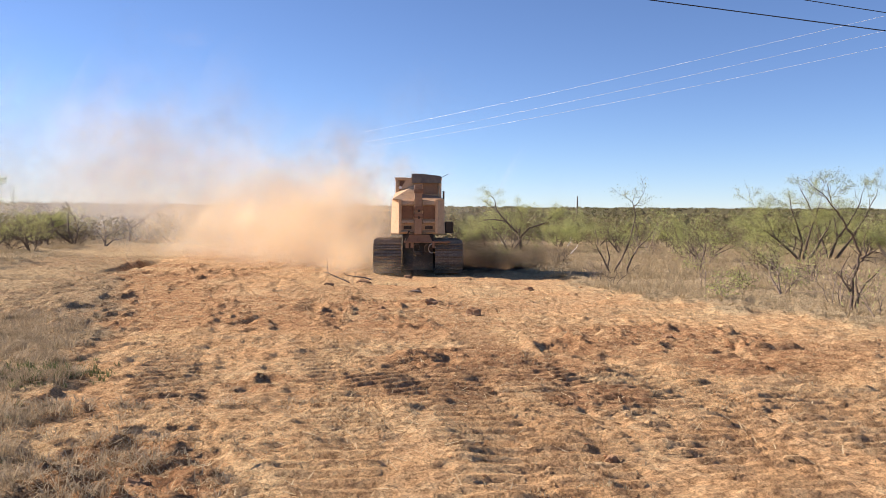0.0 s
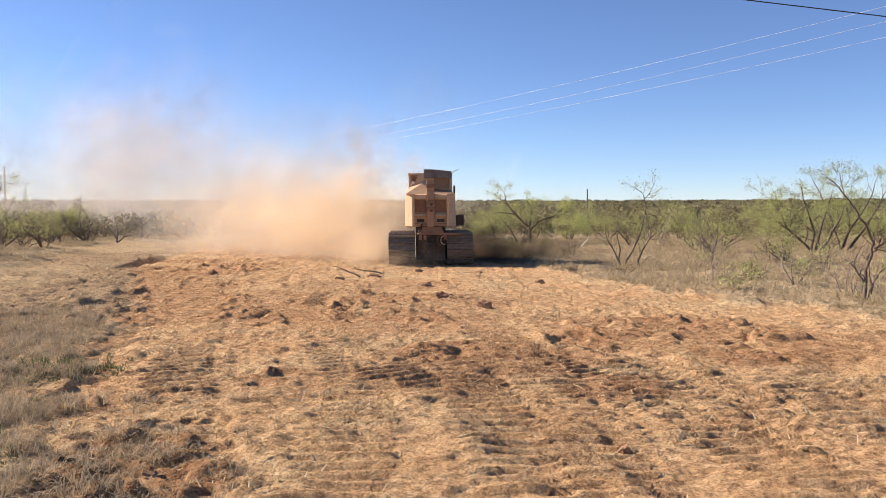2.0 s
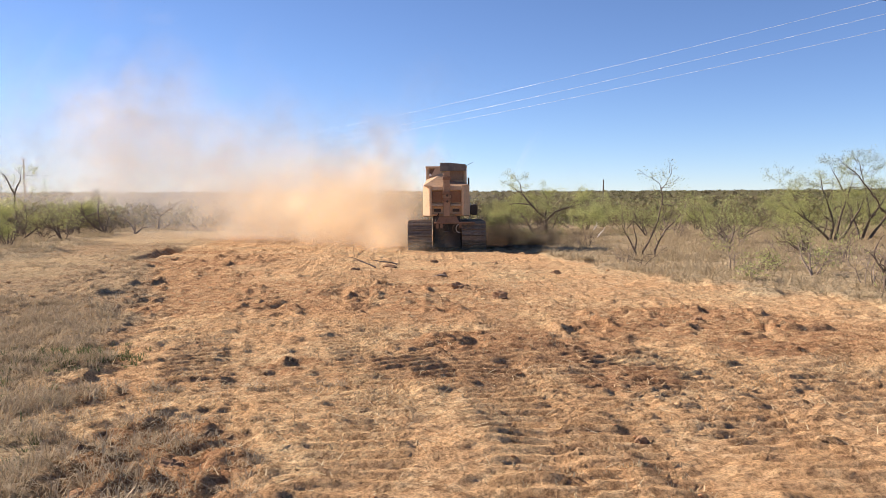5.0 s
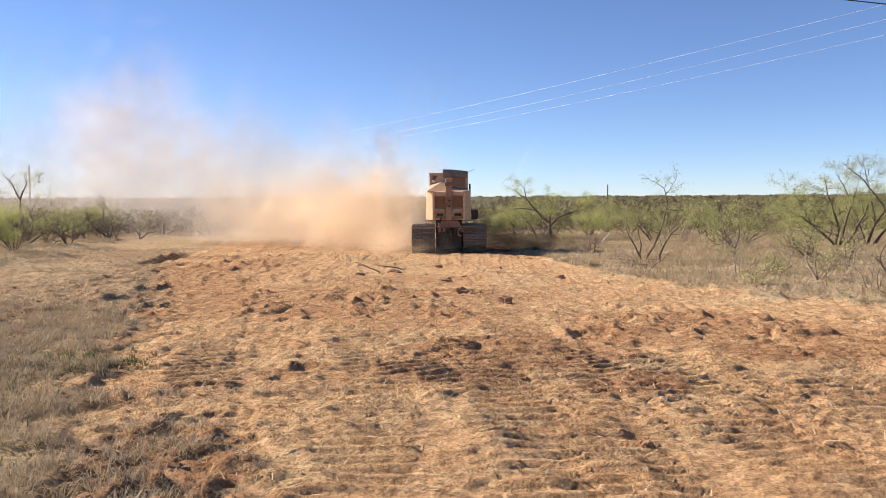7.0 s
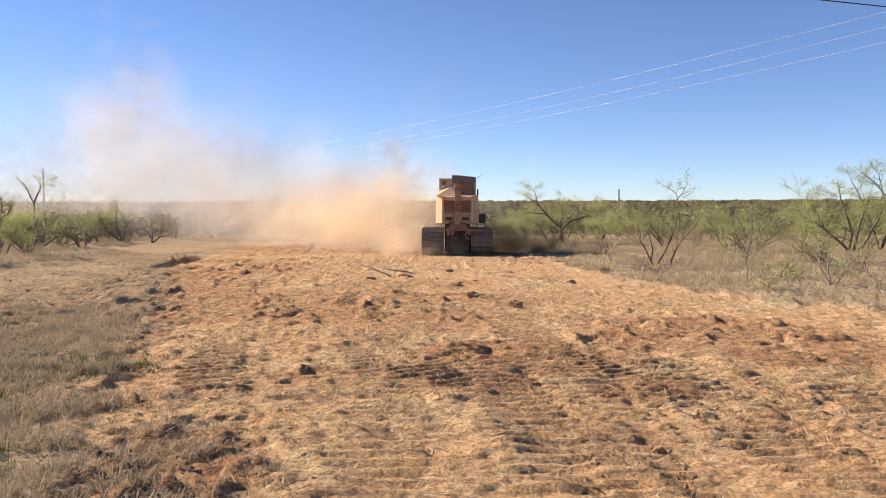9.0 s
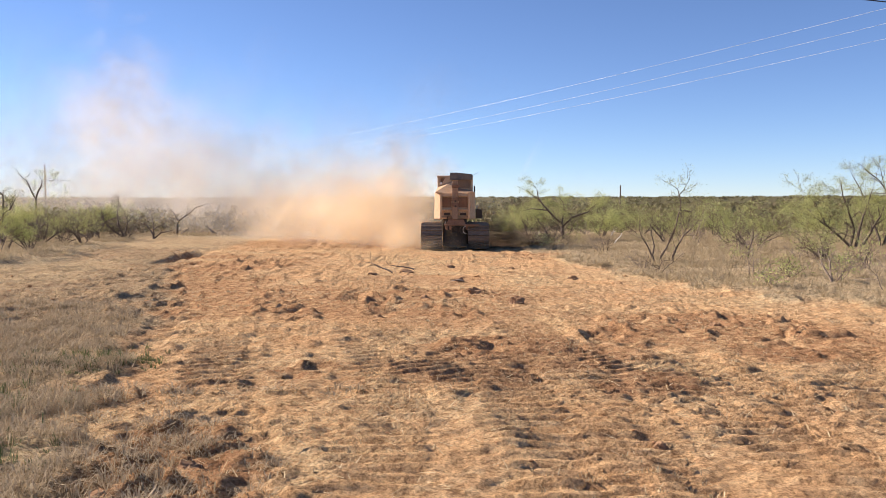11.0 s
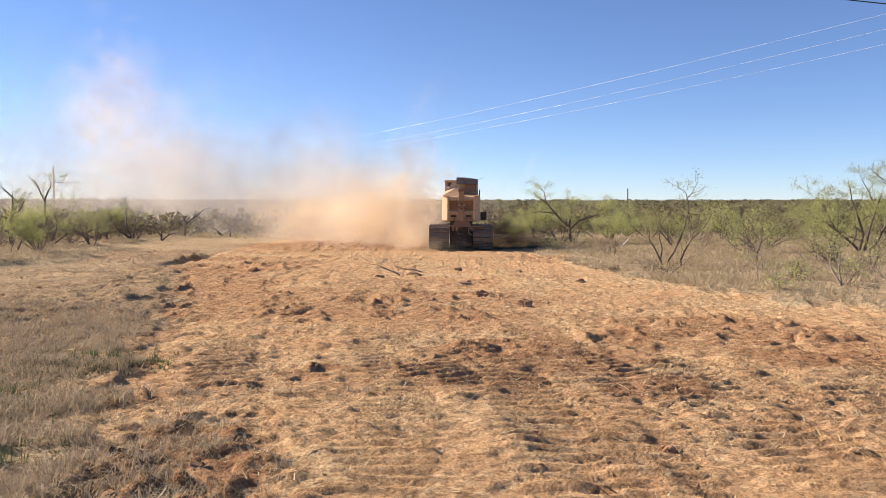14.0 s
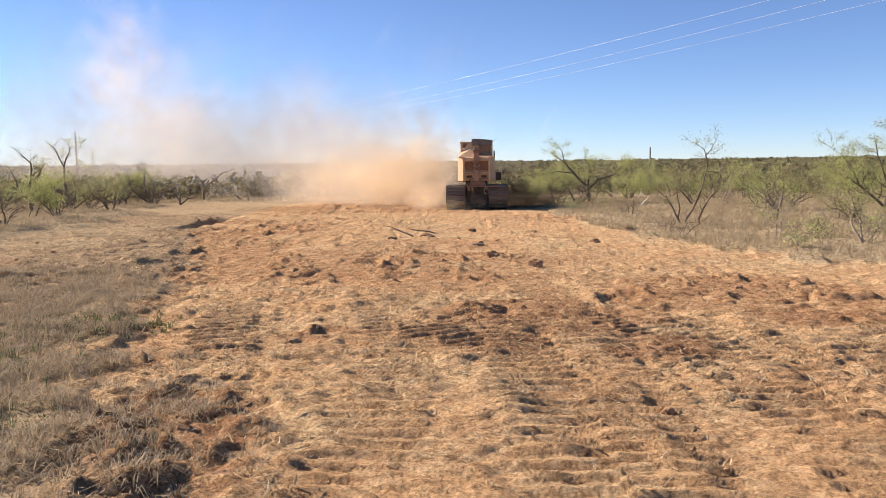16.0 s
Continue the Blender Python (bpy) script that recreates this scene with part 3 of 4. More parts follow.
def tree(name, label, x, y, tall, stems, seed, leafy=1.0, lean=(0, 0), open_out=0.6, thick=0.05, bark=BARK, depth=3, wander=0.20, leaf=0.030, category="tree", group="mesquites"):
    rnd = random.Random(seed)
    root = tagged(new(name), label, category, group)
    root.location = at(x, y, -0.04)
    lines, tips = [], []
    for s in range(stems):
        a = rnd.uniform(0, 6.28)
        d = Vector((math.cos(a) * open_out + lean[0], math.sin(a) * open_out + lean[1], 1)).normalized()
        branch(lines, tips, Vector((0.08 * math.cos(a), 0.08 * math.sin(a), 0)), d, tall * 0.52 * rnd.uniform(0.75, 1.1), thick * rnd.uniform(0.7, 1.1), depth, rnd, wander, 0.12)
    top = max(p.z for line in lines for p, r in line)
    k = tall / top
    lines = [[(p * k, r) for p, r in line] for line in lines]
    tips = [(p * k, d) for p, d in tips]
    vs, fs = tubes(lines, 5 if y < 30 else 3)
    wood = new("trunk", mesh_of("trunk", vs, fs, bark, None, True))
    wood.parent = root
    if leafy > 0:
        leaves(root, tips, leafy, leaf, tall * 0.22, seed, rnd)
    return root


def shaped_tree(name, label, x, y, limbs, seed, leafy=0.3, thick=0.05, bark=BARK, twig=0.6, wander=0.24, depth=2, fork=0.8, category="tree", group="mesquites"):
    """A tree whose main limbs follow given lines of (across, up) points; twigs and leaves grow from them."""
    rnd = random.Random(seed)
    root = tagged(new(name), label, category, group)
    root.location = at(x, y, -0.05)
    lines, tips = [], []
    for limb in limbs:
        drift, n = rnd.uniform(-0.35, 0.35), len(limb)
        top = limb[-1][1]
        r0 = thick * (1 - 0.55 * min(1.0, limb[0][1] / max(top, 0.5)))
        pts = [Vector((px, drift * (k / n) * top + rnd.gauss(0, 0.03), pz)) for k, (px, pz) in enumerate(limb)]
        line = []
        for k in range(n):
            line.append((pts[k], max(r0 * (1 - 0.8 * k / (n - 1)), 0.008)))
            if k < n - 1:
                mid = pts[k].lerp(pts[k + 1], 0.5) + Vector((rnd.gauss(0, 0.03), rnd.gauss(0, 0.03), 0))
                line.append((mid, max(r0 * (1 - 0.8 * (k + 0.5) / (n - 1)), 0.008)))
        lines.append(line)
        for k in range(2, len(line)):
            p, r = line[k]
            way = (p - line[k - 1][0]).normalized()
            if rnd.random() < fork:
                side = Vector((rnd.gauss(0, 1), rnd.gauss(0, 1), rnd.gauss(0.2, 0.5))).normalized()
                branch(lines, tips, p, (way * 0.6 + side * 0.8).normalized(), twig * rnd.uniform(0.6, 1.2), max(r * 0.5, 0.006), depth, rnd, wander, 0.1)
        branch(lines, tips, line[-1][0], (line[-1][0] - line[-2][0]).normalized(), twig * 0.6, 0.008, 1, rnd, wander, 0.05)
    vs, fs = tubes(lines, 4)
    wood = new("trunk", mesh_of("trunk", vs, fs, bark, None, True))
    wood.parent = root
    if leafy > 0:
        leaves(root, tips, leafy, 0.024 if y < 30 else 0.028, 0.3, seed, rnd)
    return root


MESQ = "mesquite with sparse fresh green leaves in dry grass"
shaped_tree("mesquite_tree", "leaning mesquite with thin dark stems and sparse leaves", 6.75, 26.1,
            [[(0, 0), (0.27, 0.55), (0.54, 1.2), (0.70, 1.85), (0.62, 2.3), (0.4, 2.55)], [(0.64, 2.2), (0.86, 2.4), (1.08, 2.7)], [(-0.05, 0), (-0.32, 0.6), (-0.6, 1.1)],
             [(0.5, 0.0), (0.58, 0.5), (0.86, 0.95), (1.24, 1.3), (1.5, 1.75)], [(-0.1, 0.0), (-0.1, 0.6), (-0.25, 1.3)], [(0.7, 1.75), (1.1, 1.7), (1.5, 2.0)]], 11, 0.3, 0.04, twig=0.36, depth=1)
shaped_tree("mesquite_tree", "spreading mesquite with a forked dark trunk and green crown", 6.1, 42.5,
            [[(0, 0), (-0.1, 0.9), (-0.8, 1.6), (-1.3, 2.2), (-1.4, 2.7)], [(-0.05, 0.7), (0.45, 1.25), (1.2, 1.5), (1.6, 1.9)], [(-0.1, 0.9), (0.1, 1.7), (-0.2, 2.3)],
             [(-0.8, 1.6), (-1.7, 1.7), (-2.4, 1.5)]], 12, 0.6, 0.085, twig=0.75)
tree("mesquite_tree", "slender young mesquite with thin foliage", 10.1, 27.2, 2.0, 1, 13, 0.2, (0, 0), 0.2, 0.035, BARK, 4)
shaped_tree("mesquite_tree", "large spreading mesquite with bright green crown", 17.4, 35.0,
            [[(0, 0), (-0.35, 0.42), (-1.05, 1.0), (-1.6, 1.35), (-2.0, 1.5)], [(0, 0), (0.14, 0.85), (-0.2, 1.85), (-0.5, 2.8)], [(0.35, 0.0), (0.9, 0.7), (1.35, 1.4), (1.6, 2.0)],
             [(-1.05, 1.0), (-1.3, 1.6), (-1.6, 2.0)], [(0.2, 0.0), (0.4, 0.9), (0.7, 1.9), (0.9, 2.6)]], 14, 0.5, 0.075, twig=0.8, fork=1.0)
shaped_tree("mesquite_tree", "large mesquite with feathery green crown", 19.3, 36.0,
            [[(0, 0), (-0.2, 1.0), (-0.5, 2.2), (-0.9, 3.2)], [(0.1, 0), (0.5, 1.1), (0.4, 2.3), (0.2, 3.5)], [(0.3, 0.0), (1.1, 1.0), (1.8, 2.0), (2.3, 3.0)], [(0.4, 1.0), (1.1, 2.2), (1.3, 3.1)]], 15, 0.4, 0.07, twig=0.8, fork=1.0)
shaped_tree("mesquite_tree", "bare mesquite with one long leaning limb at the clearing's edge", 9.3, 16.7,
            [[(0, 0), (0.04, 0.5), (0.08, 0.92), (0.11, 1.15), (0.06, 1.38), (-0.06, 1.65), (-0.25, 1.92), (-0.44, 2.15), (-0.67, 2.41), (-0.9, 2.59)], [(0.08, 0.92), (0.21, 1.11), (0.27, 1.26), (0.19, 1.57)],
             [(0.22, 1.15), (0.44, 1.3), (0.7, 1.25)], [(0.1, 0.0), (0.19, 0.38), (0.33, 0.65), (0.5, 0.9)], [(0.04, 0.42), (-0.17, 0.69), (-0.21, 0.92), (-0.11, 1.13)], [(0.19, 0.38), (0.13, 0.8)]],
            16, 0.03, 0.042, BARK, 0.32, 0.24, 1, 0.6)
tree("dead_shrub", "dead forked grey stem in dry grass", 9.15, 19.3, 1.15, 2, 17, 0, (0.1, 0), 0.3, 0.03, DEAD, 2, 0.15, category="dead wood", group="dead stems")
tree("dead_shrub", "short dead grey stem in dry grass", 8.0, 21.4, 1.0, 2, 18, 0, (0, 0), 0.3, 0.022, DEAD, 2, 0.15, category="dead wood", group="dead stems")
tree("dead_shrub", "short dead grey stem in dry grass", 11.6, 22.5, 0.9, 1, 19, 0, (0.3, 0), 0.1, 0.022, DEAD, 1, 0.1, category="dead wood", group="dead stems")
shaped_tree("mesquite_tree", "yellow-green mesquite shrub on low stems", -20.2, 40.0,
            [[(0, 0), (-0.5, 0.6), (-0.9, 1.3), (-1.1, 1.8)], [(0, 0), (0.2, 0.8), (0.1, 1.6), (0.3, 2.1)], [(0.1, 0), (0.8, 0.5), (1.3, 0.9), (1.7, 1.4)], [(0, 0.5), (-0.3, 1.3), (-0.4, 2.0)]], 21, 0.3, 0.05, twig=0.6)
shaped_tree("dead_tree", "bare dead mesquite with crooked grey limbs", -18.7, 46.4,
            [[(0, 0), (-0.4, 0.75), (-0.5, 1.65), (-0.5, 2.35)], [(0, 0), (0.25, 1.0), (0, 1.7)], [(0.2, 0.9), (0.7, 1.4)], [(-0.1, 0.1), (-0.9, 0.75), (-1.25, 1.25), (-1.6, 1.15)], [(-1.15, 1.0), (-1.4, 1.8)]],
            22, 0, 0.062, DARK_DEAD, 0.6, 0.3, 2, 1.0, "dead tree", "dead trees")
shaped_tree("dead_tree", "low dead mesquite with crooked grey limbs", -17.1, 46.6,
            [[(0, 0), (0, 0.75), (-0.25, 1.7)], [(0.05, 0.6), (0.4, 0.8), (0.75, 1.1)], [(0, 0.3), (-0.35, 0.8), (-0.7, 0.95)], [(0, 0.0), (0.5, 0.4), (1.0, 0.5)]], 23, 0, 0.062, DARK_DEAD, 0.55, 0.3, 2, 1.0, "dead tree", "dead trees")
shaped_tree("dead_tree", "lone dead forked mesquite snag", -17.7, 52.5,
            [[(0, 0), (0, 0.5), (0.1, 0.95), (0.65, 1.3), (1.2, 1.8), (1.7, 1.95)], [(0.1, 0.95), (-0.2, 1.4), (-0.6, 1.75)], [(0.2, 0), (0.85, 0.5)]], 24, 0, 0.085, DARK_DEAD, 0.45, 0.3, 1, 0.9, "dead tree", "dead trees")
shaped_tree("dead_tree", "short dead mesquite stub", -14.6, 52.0, [[(0, 0), (0.05, 0.35)], [(-0.4, 0), (-0.9, 0.5)]], 33, 0, 0.12, DARK_DEAD, 0.25, 0.3, 0, 0.3, "dead tree", "dead trees")
tree("dead_tree", "bare dead mesquite with crooked grey limbs", -20.6, 46.0, 2.4, 3, 31, 0, (-0.1, 0), 0.7, 0.08, DARK_DEAD, 3, 0.28, category="dead tree", group="dead trees")
tree("dead_tree", "low dead mesquite with crooked grey limbs", -19.5, 43.5, 1.7, 4, 32, 0, (0.1, 0), 0.8, 0.06, DARK_DEAD, 3, 0.28, category="dead tree", group="dead trees")
shaped_tree("mesquite_tree", "half-bare mesquite with twisted dark limbs", -20.8, 37.5,
            [[(0, 0), (0, 0.7), (0.15, 1.7), (0.18, 2.35), (-0.2, 2.75)], [(0.1, 1.4), (0.6, 1.7), (1.0, 2.2)], [(0, 0.7), (0.5, 1.2), (0.9, 1.3)], [(0, 0.6), (-0.6, 1.2), (-0.9, 2.0)]], 25, 0.10, 0.10, BARK, 0.6)
shaped_tree("mesquite_tree", "tall mesquite with bare top twigs and green lower crown", -23.2, 45.5,
            [[(0, 0), (-0.1, 1.2), (-0.1, 2.3), (-0.5, 3.1), (-0.9, 3.6)], [(-0.1, 2.3), (0.3, 3.1), (0.4, 3.4)], [(0, 0.6), (0.8, 1.3), (1.4, 1.9)], [(0, 0.6), (-0.9, 1.2), (-1.5, 2.0)]], 29, 0.25, 0.08, BARK, 0.7)
tree("mesquite_tree", "small mesquite with thin stems and green leaves", -16.4, 31.6, 2.0, 3, 26, 0.5, (0, 0), 0.4, 0.03)
tree("mesquite_tree", MESQ, -17.2, 38.0, 2.0, 5, 27, 0.15, (0, 0), 0.6, 0.04)
tree("mesquite_tree", "half-bare mesquite with twisted dark limbs", -23.5, 38.0, 3.0, 4, 28, 0.15, (0.1, 0), 0.6, 0.06)
mid_ground = [(4.7, 47, 3.2), (7.6, 51, 3.2), (8.9, 46.5, 2.6), (10.8, 40, 3.0), (12.3, 33.0, 2.6), (13.2, 45, 3.6), (15.8, 48, 3.4), (14.6, 38, 2.8), (11.5, 54, 3.4), (17.5, 57, 3.6), (21, 47, 4.0),
              (23.5, 40, 3.6), (26, 52, 4.0), (20, 62, 4.0), (6.5, 60, 3.6), (10, 66, 3.8), (14.5, 68, 4.0), (26, 66, 4.2), (31, 58, 4.0), (3.5, 56, 3.0), (12.8, 27.5, 1.8), (24.5, 31.5, 3.4),
              (-22, 50, 3.4), (-27, 45, 3.6), (-24, 58, 3.6), (-31, 62, 4.0), (29.5, 45, 4.2)]
for i, (tx, ty, th) in enumerate(mid_ground):
    tree("mesquite_tree", MESQ, tx, ty, th * 0.66, 3 + i % 3, 60 + i, (0.45, 0.12, 0.55, 0.25)[i % 4] * (0.35 if ty < 34 else 0.8), ((i % 5 - 2) * 0.08, 0), 0.7, 0.05, leaf=0.03)


for i in range(44):
    rnd = random.Random(900 + i)
    ty = 36 + 30 * rnd.random()
    tx = 4.0 + (ty * 0.62 - 4.0) * rnd.random() if i % 4 else -ty * (0.46 + 0.16 * rnd.random())
    if tx < 0 and ty < 47:
        ty += 12
    tree("mesquite_bush", ("low mesquite bush with olive-green leaves", "twiggy grey-green mesquite bush")[i % 2], tx, ty, rnd.uniform(1.3, 2.3), 5, 900 + i, (0.5, 0.22)[i % 2] * (1.0 if tx > 0 else 0.3), (0, 0), 0.9, 0.035,
         (BARK, DEAD)[i % 3 == 0], 2, 0.24, leaf=0.034, category="bush", group="mesquite bushes")


for i in range(46):
    rnd = random.Random(500 + i)
    ty = 15 + 34 * rnd.random()
    tx = float(edge_right(np.array(min(ty, 47)))) + 0.6 + rnd.random() ** 1.2 * ty * 0.42
    tree("thorn_shrub", ("bare grey thorn shrub in dry grass", "thin-leaved grey thorn shrub in dry grass")[i % 2], tx, ty, rnd.uniform(0.5, 1.25), 3 + i % 4, 500 + i, (0, 0.1)[i % 2], (0, 0), 0.55, 0.014,
         (DEAD, BARK)[i % 3 == 0], 2, 0.2, leaf=0.045, category="shrub", group="thorn shrubs")
for i in range(22):
    rnd = random.Random(700 + i)
    ty = 26 + 26 * rnd.random()
    tx = float(edge_left(np.array(min(ty, 47)))) - 0.6 - rnd.random() * 9
    tree("thorn_shrub", "bare grey thorn shrub in dry grass", tx, ty, rnd.uniform(0.7, 1.7), 3 + i % 4, 700 + i, (0, 0.12, 0)[i % 3], (0, 0), 0.55, 0.028,
         (DARK_DEAD, BARK)[i % 3 == 0], 3, 0.24, leaf=0.045, category="shrub", group="thorn shrubs")


def far_brush():
    """Low scrub out to the horizon: each bush a loose heap of leaf sprays and twigs."""
    vs, ts = [], []
    for k in range(3400):
        r = 58 * (1500 / 58) ** (rng.uniform() ** 1.25)
        a = rng.uniform(-0.72, 0.72)
        x, y = r * math.sin(a), r * math.cos(a)
        tall = rng.uniform(0.7, 1.9)
        wide = tall * rng.uniform(0.9, 1.9) * (1 + min(r, 1200) / 500)
        n = 70 if r < 160 else 34
        size = tall * (0.09 if r < 160 else 0.22) * (1 + min(r, 1200) / 900)
        c = rng.normal(0, 1, (n, 3))
        c /= np.linalg.norm(c, axis=1)[:, None]
        c *= rng.uniform(0.35, 1, (n, 1)) ** 0.6
        c = c * np.array([wide * 0.55, wide * 0.5, tall * 0.5]) + np.array([x, y, tall * 0.5])
        c[:, 2] += float(height(np.array([x]), np.array([y]))[0])
        d = rng.normal(0, 1, (n, 3, 3)) * size
        vs.append(c[:, None, :] + d)
        ts.append(np.repeat(np.clip(rng.uniform(-0.1, 0.9) + rng.normal(0, 0.15, n), 0, 1), 3))
    v = np.concatenate(vs).reshape(-1, 3)
    me = mesh_of("far_brush", v, np.arange(len(v)).reshape(-1, 3), BRUSH, {"tint": np.concatenate(ts)})
    tagged(new("far_brush", me), "olive-grey mesquite scrub out to the horizon", "brush", kind="stuff")


far_brush()


def bleached(x, y, size, seed):
    rnd = random.Random(seed)
    lines, tips = [], []
    branch(lines, tips, Vector((0, 0, 0.02)), Vector((0.6, 0, 0.8)), size, 0.045, 1, rnd, 0.2, 0.0)
    vs, fs = tubes(lines, 6)
    ob = tagged(new("bleached_branch", mesh_of("bleached_branch", vs, fs, BLEACHED, None, True)), "sun-bleached forked branch lying in dry grass", "branch", "bleached branches")
    ob.location = at(x, y)


bleached(8.1, 39.2, 0.40, 4)
bleached(9.4, 46.5, 0.45, 7)
bleached(5.9, 48.5, 0.35, 5)
bleached(4.9, 45.0, 0.3, 6)
for i, (tx, ty) in enumerate([(-1.0, 24.0), (-1.6, 23.5), (0.4, 20.4)]):
    rnd = random.Random(90 + i)
    lines, tips = [], []
    branch(lines, tips, Vector((0, 0, 0.05)), Vector((-0.8, 0.1, 0.35)), 0.7, 0.025, 1, rnd, 0.25, 0.0)
    vs, fs = tubes(lines)
    ob = tagged(new("broken_twig", mesh_of("broken_twig", vs, fs, DEAD, None, True)), "broken root and twig on scraped soil", "twig", "broken twigs")
    ob.location = at(tx, ty)

# ---- power line ----


def pole(x, y, tall):
    root = tagged(new("utility_pole"), "weathered wooden utility pole", "utility pole", "utility poles")
    root.location = at(x, y, -0.2)
    part("post", rod((0, 0, 0), (0, 0, tall), 0.17, r2=0.11, sides=12), POLE, root, smooth=True)
    return root


pole(-63.9, 127, 8.6)
pole(30.2, 140, 5.3)
pole(-12, 141, 6.0)


def wire(name, label, a, b, sag, r, mat):
    a, b = Vector(a), Vector(b)
    line = []
    for k in range(49):
        u = k / 48
        p = a.lerp(b, u)
        p.z -= sag * 4 * u * (1 - u)
        line.append((p, r))
    vs, fs = tubes([line], 6)
    return tagged(new(name, mesh_of(name, vs, fs, mat, None, True)), label, "power line", "overhead wires")


for k, (top, sag) in enumerate(((11.15, 3.06), (10.9, 3.5), (10.27, 3.34))):
    wire("power_line", "bare bright overhead power line", (30, 14 + 1.5 * k, top), (-63.9, 127 + 0.7 * k, 8.2), sag, 0.0048, WIRE)
wire("service_cable", "thin black overhead service cable", (-4, 14, 6.58), (14, 14, 4.62), 0.02, 0.009, CABLE)
wire("service_cable", "thin black overhead service cable", (-4, 14, 7.18), (14, 14, 4.79), 0.02, 0.007, CABLE)

# ---- crawler tractor ----
SHOES, PITCH, RAD, REAR, FRONT, AXLE = 40, 0.2154, 0.485, 0.62, 3.35, 0.55


def shoe_mesh():
    bm = block(-0.455, 0.455, -0.102, 0.102, -0.012, 0.012, 0.004)
    plate = len(bm.faces)
    prism([(-0.104, 0.01), (-0.066, 0.01), (-0.076, 0.066), (-0.100, 0.066)], -0.455, 0.455, bm, 0.003)
    prism([(-0.004, 0.01), (0.034, 0.01), (0.026, 0.05), (0.004, 0.05)], -0.44, 0.44, bm, 0.003)
    for bx in (-0.12, 0.12):
        for by in (-0.04, 0.07):
            rod((bx, by, 0.01), (bx, by, 0.03), 0.018, bm, 6)
    me = bpy.data.meshes.new("track_shoe")
    bmesh.ops.recalc_face_normals(bm, faces=bm.faces)
    for face in list(bm.faces)[plate:]:
        face.material_index = 1
    bm.to_mesh(me)
    bm.free()
    me.materials.append(SHOE_PLATE)
    me.materials.append(SHOE)
    return me


def shoe_pose(side, s):
    """The pose of a shoe s metres along its belt, in the tractor's space; it goes forwards along the top."""
    run, arc = FRONT - REAR, math.pi * RAD
    s %= 2 * (run + arc)
    if s < run:
        y, z, a = REAR + s, AXLE + RAD, 0
    elif s < run + arc:
        w = (s - run) / RAD
        y, z, a = FRONT + RAD * math.sin(w), AXLE + RAD * math.cos(w), -math.degrees(w)
    elif s < 2 * run + arc:
        y, z, a = FRONT - (s - run - arc), AXLE - RAD, -180
    else:
        w = (s - 2 * run - arc) / RAD
        y, z, a = REAR - RAD * math.sin(w), AXLE - RAD * math.cos(w), -180 - math.degrees(w)
    return pose(side * 1.015, y, z, a, 0, 0)


